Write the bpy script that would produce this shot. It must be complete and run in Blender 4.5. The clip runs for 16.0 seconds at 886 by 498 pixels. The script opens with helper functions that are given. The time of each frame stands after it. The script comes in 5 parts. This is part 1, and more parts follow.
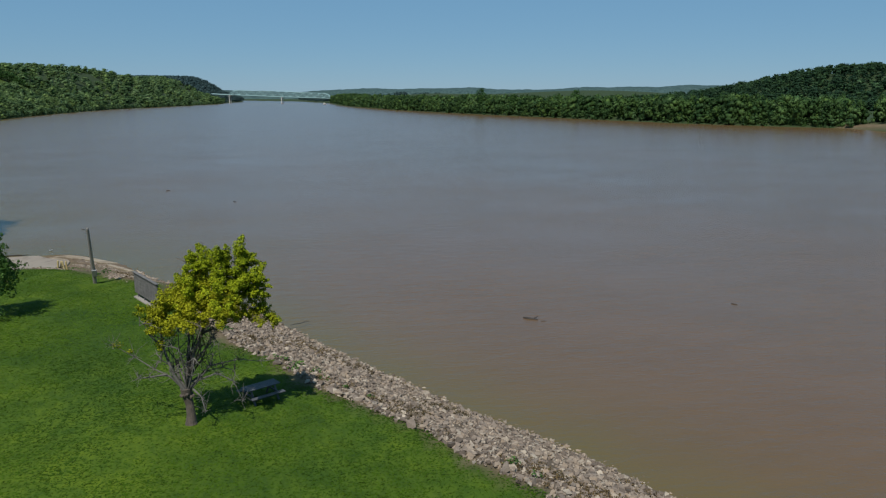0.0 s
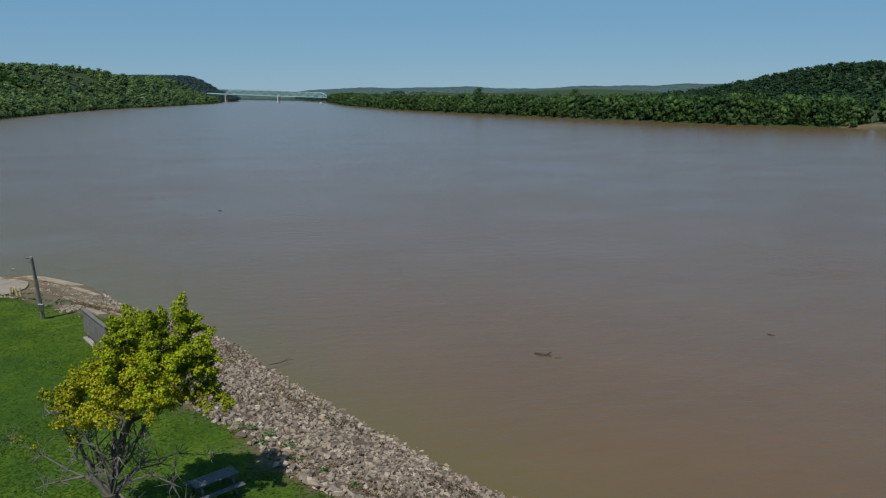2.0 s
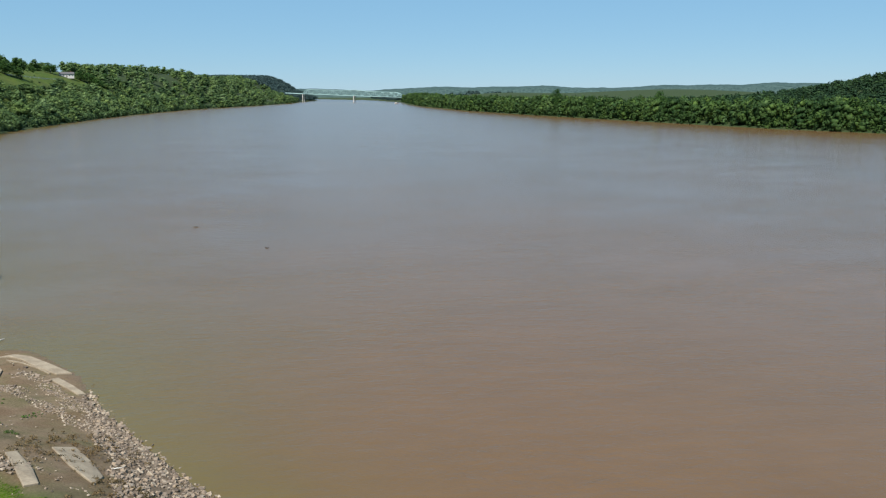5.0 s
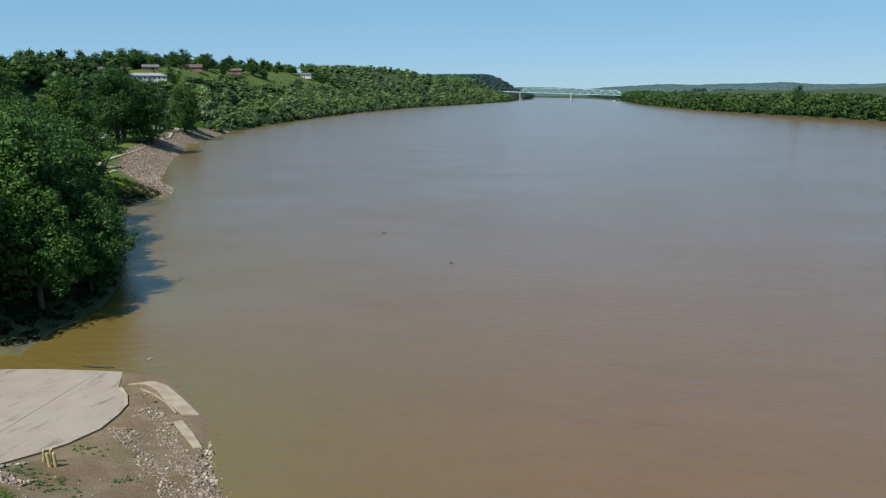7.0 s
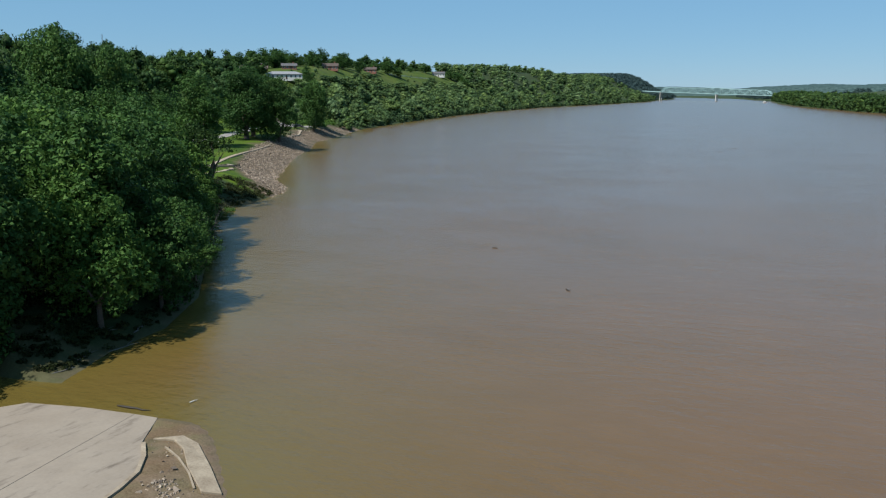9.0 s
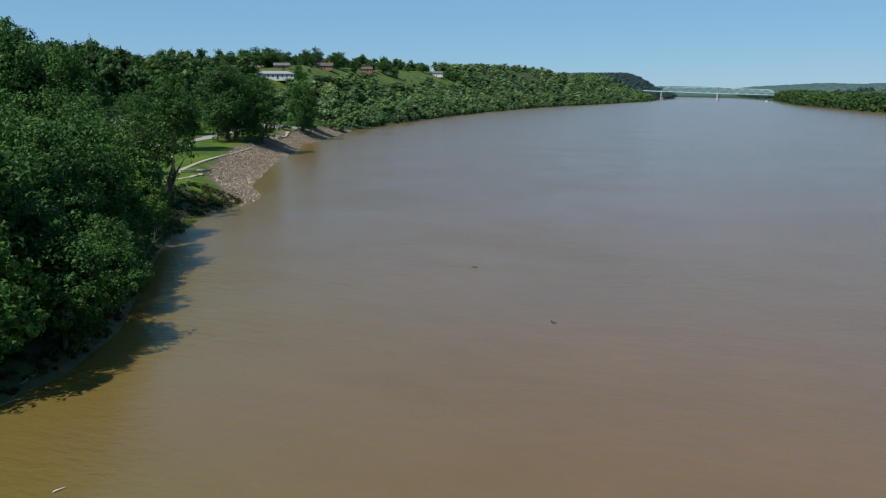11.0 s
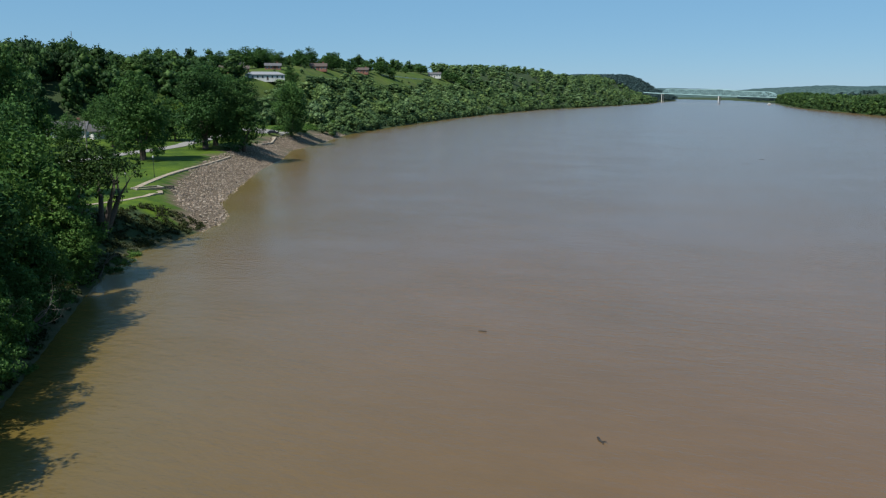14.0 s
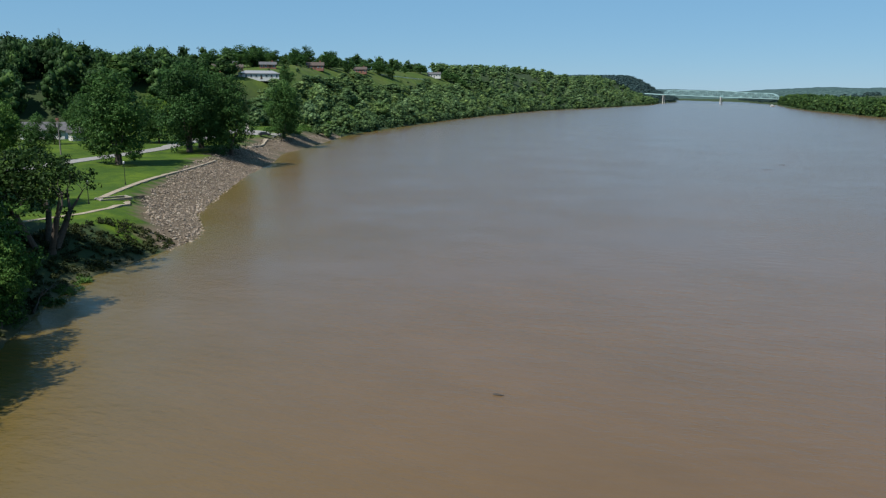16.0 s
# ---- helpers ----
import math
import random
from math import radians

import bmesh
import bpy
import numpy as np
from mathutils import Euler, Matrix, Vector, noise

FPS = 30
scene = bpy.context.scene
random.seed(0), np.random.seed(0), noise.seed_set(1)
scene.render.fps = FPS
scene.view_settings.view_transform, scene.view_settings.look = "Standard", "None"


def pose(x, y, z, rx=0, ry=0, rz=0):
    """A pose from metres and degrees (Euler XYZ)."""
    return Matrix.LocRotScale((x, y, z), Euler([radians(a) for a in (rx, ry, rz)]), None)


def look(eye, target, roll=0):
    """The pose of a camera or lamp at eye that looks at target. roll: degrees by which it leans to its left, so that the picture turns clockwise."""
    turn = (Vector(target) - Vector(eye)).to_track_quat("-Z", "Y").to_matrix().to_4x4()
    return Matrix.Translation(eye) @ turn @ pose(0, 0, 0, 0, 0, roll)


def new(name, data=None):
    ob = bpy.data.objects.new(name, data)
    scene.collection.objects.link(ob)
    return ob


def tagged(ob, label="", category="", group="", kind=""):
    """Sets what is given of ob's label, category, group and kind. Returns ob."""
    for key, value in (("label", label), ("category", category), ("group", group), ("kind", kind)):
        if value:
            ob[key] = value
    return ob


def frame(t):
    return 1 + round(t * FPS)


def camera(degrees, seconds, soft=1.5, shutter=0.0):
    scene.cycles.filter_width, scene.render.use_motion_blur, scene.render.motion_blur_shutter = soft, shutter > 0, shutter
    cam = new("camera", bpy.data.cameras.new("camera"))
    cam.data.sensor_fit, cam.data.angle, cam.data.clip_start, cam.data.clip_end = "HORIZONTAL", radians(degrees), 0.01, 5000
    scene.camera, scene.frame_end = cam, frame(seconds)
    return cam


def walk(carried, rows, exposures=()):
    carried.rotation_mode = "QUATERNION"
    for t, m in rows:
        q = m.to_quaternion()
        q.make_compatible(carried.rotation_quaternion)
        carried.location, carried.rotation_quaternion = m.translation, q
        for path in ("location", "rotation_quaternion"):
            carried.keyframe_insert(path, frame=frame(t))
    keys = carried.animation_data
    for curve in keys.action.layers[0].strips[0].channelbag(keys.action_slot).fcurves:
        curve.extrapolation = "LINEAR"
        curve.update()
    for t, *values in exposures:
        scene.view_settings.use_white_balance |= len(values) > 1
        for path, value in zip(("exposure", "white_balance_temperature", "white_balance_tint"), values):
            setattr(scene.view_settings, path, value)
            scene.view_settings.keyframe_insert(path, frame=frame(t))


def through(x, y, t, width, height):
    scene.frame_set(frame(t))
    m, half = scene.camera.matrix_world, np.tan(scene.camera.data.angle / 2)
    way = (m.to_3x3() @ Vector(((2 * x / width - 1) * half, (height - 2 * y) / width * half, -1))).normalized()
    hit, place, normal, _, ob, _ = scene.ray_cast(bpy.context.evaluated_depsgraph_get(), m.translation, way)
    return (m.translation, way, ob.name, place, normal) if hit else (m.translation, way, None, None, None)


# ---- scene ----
cam = camera(62.3, 16.0, soft=1.2)
PATH = [
    (0, (-1.866, 7.929, 17.581), (-1.45, 9.842, 17.172), 0.1),
    (0.5, (-1.637, 8.992, 17.394), (-1.221, 10.905, 16.985), 0.0),
    (1, (-1.332, 10.637, 17.342), (-0.915, 12.549, 16.933), 0.0),
    (1.5, (-0.937, 12.628, 17.493), (-0.518, 14.54, 17.082), 0.0),
    (2, (-0.476, 15.217, 18.043), (-0.053, 17.129, 17.631), 0.0),
    (2.4, (0.084, 17.759, 18.478), (0.508, 19.67, 18.066), 0.0),
    (2.5, (0.144, 18.42, 18.633), (0.566, 20.331, 18.22), -0.2),
    (3, (0.493, 21.793, 19.426), (0.922, 23.703, 19.01), 0.0),
    (3.2, (0.68, 23.023, 19.74), (1.11, 24.932, 19.325), 0.1),
    (4.4, (1.894, 30.258, 20.452), (2.323, 32.168, 20.036), 0.0),
    (5.3, (2.794, 35.699, 21.112), (2.867, 37.654, 20.695), -0.0),
    (5.5, (3.139, 37.009, 21.097), (3.12, 38.965, 20.679), -0.1),
    (6, (3.619, 40.573, 21.048), (3.379, 42.514, 20.631), -0.1),
    (6.5, (3.898, 44.515, 20.868), (3.56, 46.443, 20.451), -0.1),
    (7, (3.922, 48.114, 20.721), (3.587, 50.041, 20.302), -0.2),
    (7.5, (3.796, 51.622, 20.618), (3.461, 53.549, 20.199), -0.1),
    (8, (3.455, 54.967, 20.621), (3.12, 56.894, 20.2), -0.1),
    (8.5, (3.223, 58.074, 20.535), (2.693, 59.956, 20.114), -0.1),
    (8.7, (3.208, 59.3, 20.452), (2.602, 61.159, 20.033), -0.0),
    (9.05, (3.074, 61.354, 20.436), (2.399, 63.188, 20.016), 0.0),
    (11, (2.326, 72.799, 20.346), (1.651, 74.633, 19.926), -0.1),
    (11.5, (1.561, 75.677, 20.568), (0.888, 77.513, 20.148), -0.1),
    (12, (0.67, 78.933, 20.811), (-0.001, 80.769, 20.39), 0.0),
    (12.5, (-0.55, 82.27, 20.982), (-1.222, 84.106, 20.562), -0.0),
    (13, (-2.015, 85.664, 21.108), (-2.685, 87.501, 20.689), 0.1),
    (13.5, (-3.477, 89.17, 21.164), (-4.147, 91.008, 20.745), 0.1),
    (14, (-5.014, 92.611, 21.133), (-5.684, 94.449, 20.715), 0.1),
    (14.5, (-6.454, 96.079, 21.12), (-7.122, 97.917, 20.703), 0.1),
    (15, (-7.79, 99.414, 21.053), (-8.459, 101.252, 20.635), 0.1),
    (15.5, (-8.994, 102.761, 21.027), (-9.661, 104.599, 20.609), 0.2),
    (16, (-10.392, 105.978, 21.05), (-11.059, 107.817, 20.633), 0.3),
]
walk(cam, [(t, look(eye, target, roll)) for t, eye, target, roll in PATH],
     [(0, 0.22, 6350, 10), (3.2, 0.22, 6350, 10), (5.3, 0.87, 6700, 10), (6.5, 0.86, 6700, 10), (7.1, 0.75, 6450, 10), (8.7, 0.64, 6400, 10), (11, 0.62, 6350, 10), (16, 0.62, 6350, 10)])

# ---- world and sun ----
SUN_AZ, SUN_EL = radians(-152), radians(56)   # azimuth of the sun from +y, clockwise
world = bpy.data.worlds.new("sky")
scene.world = world
world.use_nodes = True
wt = world.node_tree
sky = wt.nodes.new("ShaderNodeTexSky")
sky.sky_type = "NISHITA"
sky.sun_disc = False
sky.sun_elevation, sky.sun_rotation = SUN_EL, SUN_AZ
sky.altitude, sky.air_density, sky.dust_density, sky.ozone_density = 1500, 1.0, 0.2, 3.0
clear = wt.nodes.new("ShaderNodeMix")   # the sky over the river, an even clear blue
clear.data_type = "RGBA"
clear.inputs[0].default_value = 0.64
clear.inputs[7].default_value = (2.5, 5.8, 9.0, 1)
wt.links.new(sky.outputs[0], clear.inputs[6])
wt.links.new(clear.outputs[2], wt.nodes["Background"].inputs[0])
wt.nodes["Background"].inputs[1].default_value = 0.052
sun = new("sun", bpy.data.lights.new("sun", "SUN"))
sun.data.energy, sun.data.angle, sun.data.color = 4.7, radians(0.53), (1.0, 0.95, 0.87)
to_sun = Vector((math.sin(SUN_AZ) * math.cos(SUN_EL), math.cos(SUN_AZ) * math.cos(SUN_EL), math.sin(SUN_EL)))
sun.matrix_world = look(to_sun * 300, (0, 0, 0))

# ---- materials ----
def material(name, rough=0.8, metal=0.0):
    m = bpy.data.materials.new(name)
    m.use_nodes = True
    b = m.node_tree.nodes["Principled BSDF"]
    b.inputs["Roughness"].default_value = rough
    b.inputs["Metallic"].default_value = metal
    return m, m.node_tree, b


def node(nt, kind, **inputs):
    n = nt.nodes.new(kind)
    for k, v in inputs.items():
        n.inputs[k.replace("_", " ")].default_value = v
    return n


def ramp(nt, fac, *stops):
    r = nt.nodes.new("ShaderNodeValToRGB")
    els = r.color_ramp.elements
    while len(els) < len(stops):
        els.new(0.5)
    for e, (p, c) in zip(els, stops):
        e.position, e.color = p, (*c, 1)
    nt.links.new(fac, r.inputs[0])
    return r.outputs[0]


def world_noise(nt, scale, detail=4.0, stretch=(1, 1, 1), rough=0.55):
    g = nt.nodes.new("ShaderNodeNewGeometry")
    mp = nt.nodes.new("ShaderNodeMapping")
    mp.inputs["Scale"].default_value = stretch
    nt.links.new(g.outputs["Position"], mp.inputs[0])
    n = node(nt, "ShaderNodeTexNoise", Scale=scale, Detail=detail, Roughness=rough)
    nt.links.new(mp.outputs[0], n.inputs[0])
    return n.outputs[0]


def mix(nt, fac, a, b, blend="MIX"):
    m = nt.nodes.new("ShaderNodeMix")
    m.data_type, m.blend_type = "RGBA", blend
    for sock, v in ((0, fac), (6, a), (7, b)):
        if isinstance(v, (int, float)):
            m.inputs[sock].default_value = v
        elif isinstance(v, tuple):
            m.inputs[sock].default_value = (*v, 1)
        else:
            nt.links.new(v, m.inputs[sock])
    return m.outputs[2]


def bump(nt, b, height, strength=0.4, distance=0.05):
    n = node(nt, "ShaderNodeBump", Strength=strength, Distance=distance)
    nt.links.new(height, n.inputs["Height"])
    nt.links.new(n.outputs[0], b.inputs["Normal"])


def plain(name, a, b_, scale=3.0, rough=0.8, metal=0.0, relief=0.0, spread=None):
    """Two tones of one surface mixed by noise at two scales, with fine relief."""
    m, nt, b = material(name, rough, metal)
    n1, n2 = world_noise(nt, scale), world_noise(nt, scale * 9, 3)
    c = mix(nt, 0.35, ramp(nt, n1, (0.3, a), (0.7, b_)), ramp(nt, n2, (0.3, a), (0.7, b_)))
    if spread:
        oi = nt.nodes.new("ShaderNodeObjectInfo")
        c = mix(nt, 1.0, c, ramp(nt, oi.outputs["Random"], (0, spread[0]), (1, spread[1])), "MULTIPLY")
    nt.links.new(c, b.inputs["Base Color"])
    if relief:
        bump(nt, b, n2, 0.5, relief)
    return m


def foliage(name, dark, light, through=0.25, rough=0.6, by_tree=False):
    """Leaves that differ one by one, and let some light through."""
    m, nt, b = material(name, rough)
    g = nt.nodes.new("ShaderNodeNewGeometry")
    oi = nt.nodes.new("ShaderNodeObjectInfo")
    c1 = ramp(nt, g.outputs["Random Per Island"], (0.0, dark), (1.0, light))
    n = world_noise(nt, 0.11, 4)
    c2 = mix(nt, 1.0, c1, ramp(nt, n, (0.34, (0.55, 0.62, 0.6)), (0.66, (1.35, 1.25, 1.15))), "MULTIPLY")
    c3 = mix(nt, 1.0, c2, ramp(nt, oi.outputs["Random"], (0, (0.85, 0.88, 0.9)), (1, (1.15, 1.1, 1.0))), "MULTIPLY")
    if by_tree:
        tone = nt.nodes.new("ShaderNodeAttribute")
        tone.attribute_name = "tone"
        c3 = mix(nt, 1.0, c3, ramp(nt, tone.outputs["Fac"], (0.0, (0.55, 0.62, 0.68)), (0.3, (0.85, 0.9, 0.9)), (0.6, (1.1, 1.05, 1.0)), (0.8, (1.36, 1.28, 1.05)), (0.97, (1.5, 1.4, 1.7))), "MULTIPLY")
        grain = world_noise(nt, 1.1, 5, (1, 1, 1), 0.7)
        c3 = mix(nt, 1.0, c3, ramp(nt, grain, (0.36, (0.6, 0.64, 0.64)), (0.62, (1.3, 1.26, 1.18))), "MULTIPLY")
    nt.links.new(c3, b.inputs["Base Color"])
    b.inputs["Specular IOR Level"].default_value = 0.1
    t = nt.nodes.new("ShaderNodeBsdfTranslucent")
    nt.links.new(c3, t.inputs[0])
    ms = nt.nodes.new("ShaderNodeMixShader")
    ms.inputs[0].default_value = through
    out = nt.nodes["Material Output"]
    nt.links.new(b.outputs[0], ms.inputs[1])
    nt.links.new(t.outputs[0], ms.inputs[2])
    nt.links.new(ms.outputs[0], out.inputs[0])
    return m


def water_material():
    """Silty brown river: streaked colour, choppy ripples in calmer and rougher lanes."""
    m, nt, b = material("muddy_water", 0.2)
    n1 = world_noise(nt, 0.02, 3, (1, 0.35, 1))
    n2 = world_noise(nt, 0.12, 5, (0.5, 1.0, 1), 0.62)
    c = mix(nt, 0.4, ramp(nt, n1, (0.35, (0.0950, 0.0555, 0.0235)), (0.65, (0.1110, 0.0635, 0.0290))), ramp(nt, n2, (0.3, (0.0900, 0.0525, 0.0225)), (0.7, (0.1160, 0.0670, 0.0305))))
    # Light and dark of ripples, put faintly into the base colour.
    n3 = world_noise(nt, 0.25, 9, (0.4, 1.0, 1), 0.8)
    c = mix(nt, 1.0, c, ramp(nt, n3, (0.38, (0.95, 0.95, 0.95)), (0.62, (1.05, 1.05, 1.05))), "MULTIPLY")
    at = nt.nodes.new("ShaderNodeAttribute")
    at.attribute_name = "shallow"
    c = mix(nt, at.outputs["Fac"], c, (0.092, 0.069, 0.017))
    nt.links.new(c, b.inputs["Base Color"])
    b.inputs["IOR"].default_value = 1.46
    w1 = world_noise(nt, 1.0, 6, (0.5, 1.0, 1), 0.62)
    w2 = world_noise(nt, 0.3, 5, (0.35, 1.0, 1), 0.6)
    add = nt.nodes.new("ShaderNodeMath")
    add.operation = "MULTIPLY_ADD"
    nt.links.new(w2, add.inputs[0])
    add.inputs[1].default_value = 0.2
    nt.links.new(w1, add.inputs[2])
    lanes = world_noise(nt, 0.04, 7, (0.6, 1.0, 1), 0.75)
    patch = ramp(nt, lanes, (0.38, (0.3, 0.3, 0.3)), (0.62, (1.0, 1.0, 1.0)))
    bp = node(nt, "ShaderNodeBump", Strength=0.5, Distance=0.16)
    nt.links.new(patch, bp.inputs["Strength"])
    nt.links.new(add.outputs[0], bp.inputs["Height"])
    nt.links.new(bp.outputs[0], b.inputs["Normal"])
    return m


MAT_WATER = water_material()
MAT_LEAF = foliage("summer_leaves", (0.031, 0.082, 0.017), (0.086, 0.166, 0.038))
MAT_BLADE = foliage("grass_blades", (0.033, 0.078, 0.003), (0.050, 0.098, 0.005), 0.3)
# Darker copy of the leaves, with the many-stemmed tree's shade in its colour.
MAT_LEAF_SHADED = foliage("shaded_leaves", (0.012, 0.032, 0.008), (0.034, 0.070, 0.016))
MAT_LEAF_DARK = foliage("dark_leaves", (0.019, 0.058, 0.015), (0.062, 0.130, 0.036))
MAT_LEAF_YELLOW = foliage("yellow_leaves", (0.14, 0.15, 0.006), (0.39, 0.41, 0.020), 0.3)
MAT_LEAF_LIME = foliage("lime_leaves", (0.090, 0.138, 0.006), (0.33, 0.40, 0.017), 0.3)
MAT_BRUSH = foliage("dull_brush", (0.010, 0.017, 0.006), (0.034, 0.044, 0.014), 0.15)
MAT_DRY = foliage("dry_weeds", (0.07, 0.052, 0.028), (0.17, 0.125, 0.065), 0.2)
# Slight blue tint in the colour stands for haze over the river.
MAT_LEAF_FAR_HAZED = foliage("hazed_far_leaves", (0.022, 0.056, 0.018), (0.060, 0.112, 0.036), by_tree=True)
# Lightened and greyed: the bluff's haze is put into the leaf colour.
MAT_LEAF_BLUFF_HAZED = foliage("hazed_bluff_leaves", (0.042, 0.086, 0.036), (0.104, 0.172, 0.076), by_tree=True)
MAT_LEAF_WOODS = foliage("wood_leaves", (0.014, 0.040, 0.013), (0.044, 0.090, 0.030), by_tree=True)
# The hill's shade and blue haze are painted into these leaves.
MAT_LEAF_HILL_HAZED = foliage("hazed_hill_leaves", (0.014, 0.038, 0.020), (0.032, 0.070, 0.034), by_tree=True)
# Blue haze of the distance is mixed into this leaf colour.
MAT_RIDGE_HAZED = foliage("hazed_distant_leaves", (0.034, 0.066, 0.074), (0.056, 0.098, 0.106))
MAT_BARK = plain("bark", (0.042, 0.034, 0.026), (0.100, 0.080, 0.062), 4, 0.9, 0, 0.03)
MAT_BARK_GREY = plain("grey_bark", (0.055, 0.052, 0.046), (0.125, 0.118, 0.105), 4, 0.9, 0, 0.02)
MAT_STEEL = plain("pale_blue_steel", (0.2448, 0.3888, 0.4032), (0.3024, 0.4464, 0.4536), 0.3, 0.5)
MAT_CONCRETE = plain("weathered_concrete", (0.165, 0.148, 0.124), (0.245, 0.224, 0.194), 0.45, 0.9, 0, 0.01)
MAT_SLAB = plain("silted_concrete", (0.14, 0.108, 0.074), (0.30, 0.255, 0.19), 0.9, 0.95, 0, 0.02)
def ramp_material():
    """Worn concrete with dark damp stains and silt streaks."""
    m, nt, b = material("ramp_concrete", 0.9)
    n1, n2, n3 = world_noise(nt, 0.35, 5, rough=0.6), world_noise(nt, 5, 4), world_noise(nt, 0.9, 5, (1.6, 0.35, 1), 0.65)
    c = mix(nt, 0.4, ramp(nt, n1, (0.3, (0.172, 0.143, 0.112)), (0.7, (0.228, 0.196, 0.158))), ramp(nt, n2, (0.3, (0.175, 0.147, 0.115)), (0.7, (0.225, 0.192, 0.155))))
    c = mix(nt, 1.0, c, ramp(nt, n3, (0.27, (0.5, 0.47, 0.45)), (0.43, (1.0, 1.0, 1.0)), (0.8, (1.06, 1.05, 1.03))), "MULTIPLY")
    nt.links.new(c, b.inputs["Base Color"])
    bump(nt, b, n2, 0.4, 0.01)
    return m


MAT_RAMP = ramp_material()
# Grey table timber darkened, so the tree's shade is part of the colour.
MAT_WOOD_SHADED = plain("shaded_boards", (0.040, 0.041, 0.045), (0.075, 0.077, 0.085), 3, 0.6, 0, 0.01)
MAT_PIER = plain("pier_concrete", (0.36, 0.36, 0.3456), (0.4464, 0.4464, 0.432), 0.2, 0.9)
def stone_material(name, by_island):
    """Grey-tan limestone; each stone has its own tone."""
    m, nt, b = material(name, 0.92)
    g = nt.nodes.new("ShaderNodeNewGeometry")
    oi = nt.nodes.new("ShaderNodeObjectInfo")
    rnd = g.outputs["Random Per Island"] if by_island else oi.outputs["Random"]
    tone = ramp(nt, rnd, (0.0, (0.080, 0.062, 0.047)), (0.25, (0.156, 0.124, 0.099)), (0.5, (0.200, 0.164, 0.133)), (0.72, (0.240, 0.186, 0.136)), (0.86, (0.250, 0.212, 0.173)), (0.98, (0.322, 0.278, 0.222)))
    n1, n2 = world_noise(nt, 2.5), world_noise(nt, 22, 3)
    c = mix(nt, 1.0, tone, ramp(nt, n1, (0.3, (0.72, 0.70, 0.68)), (0.7, (1.12, 1.1, 1.06))), "MULTIPLY")
    c = mix(nt, 1.0, c, ramp(nt, n2, (0.3, (0.82, 0.82, 0.82)), (0.7, (1.1, 1.1, 1.1))), "MULTIPLY")
    nt.links.new(c, b.inputs["Base Color"])
    bump(nt, b, n2, 0.6, 0.02)
    return m


MAT_STONE_ONE, MAT_STONE_HEAP = stone_material("limestone", False), stone_material("limestone_heap", True)
MAT_WOOD_GREY = plain("weathered_timber", (0.06, 0.058, 0.056), (0.135, 0.13, 0.125), 2.5, 0.85, 0, 0.01)
MAT_WOOD_POLE = plain("pole_timber", (0.11, 0.102, 0.094), (0.20, 0.188, 0.172), 2.5, 0.85, 0, 0.01)
MAT_WOOD_WET = plain("wet_driftwood", (0.009, 0.007, 0.005), (0.022, 0.017, 0.013), 3, 0.7, 0, 0.02)
MAT_YELLOW = plain("faded_yellow_paint", (0.2772, 0.2178, 0.0792), (0.3432, 0.2772, 0.132), 3, 0.7)
MAT_METAL = plain("grey_metal", (0.198, 0.2046, 0.2112), (0.2772, 0.2838, 0.2904), 3, 0.45, 0.7)
MAT_DARK_METAL = plain("dark_green_metal", (0.0165, 0.0231, 0.0198), (0.033, 0.0396, 0.033), 3, 0.5, 0.3)
MAT_WHITE = plain("white_siding", (0.4464, 0.4464, 0.432), (0.5328, 0.5328, 0.5184), 0.5, 0.6)
MAT_BRICK = plain("red_brick", (0.1584, 0.066, 0.0462), (0.2376, 0.1122, 0.0825), 0.8, 0.9)
MAT_ROOF = plain("grey_shingles", (0.05, 0.05, 0.053), (0.09, 0.09, 0.096), 0.9, 0.9)
MAT_ROOF_BROWN = plain("brown_shingles", (0.042, 0.031, 0.026), (0.075, 0.056, 0.047), 0.9, 0.9)
MAT_ASPHALT = plain("worn_asphalt", (0.144, 0.1404, 0.1332), (0.216, 0.2088, 0.2016), 0.4, 0.95, 0, 0.01)
MAT_BLACK = plain("black_paint", (0.00792, 0.00858, 0.0099), (0.0165, 0.01716, 0.0198), 2, 0.3)
MAT_ROOF_PALE = plain("pale_metal_roof", (0.15, 0.155, 0.165), (0.21, 0.215, 0.225), 0.9, 0.6)
MAT_RUBBER = plain("rubber", (0.0099, 0.0099, 0.0099), (0.0198, 0.0198, 0.0198), 5, 0.9)
MAT_BLUE = plain("blue_paint", (0.0198, 0.0528, 0.165), (0.033, 0.0792, 0.2112), 1, 0.5)


def pane_material():
    m, nt, b = material("window_glass", 0.08)
    b.inputs["Base Color"].default_value = (0.02, 0.025, 0.03, 1)
    b.inputs["Specular IOR Level"].default_value = 0.8
    return m


MAT_PANE = pane_material()

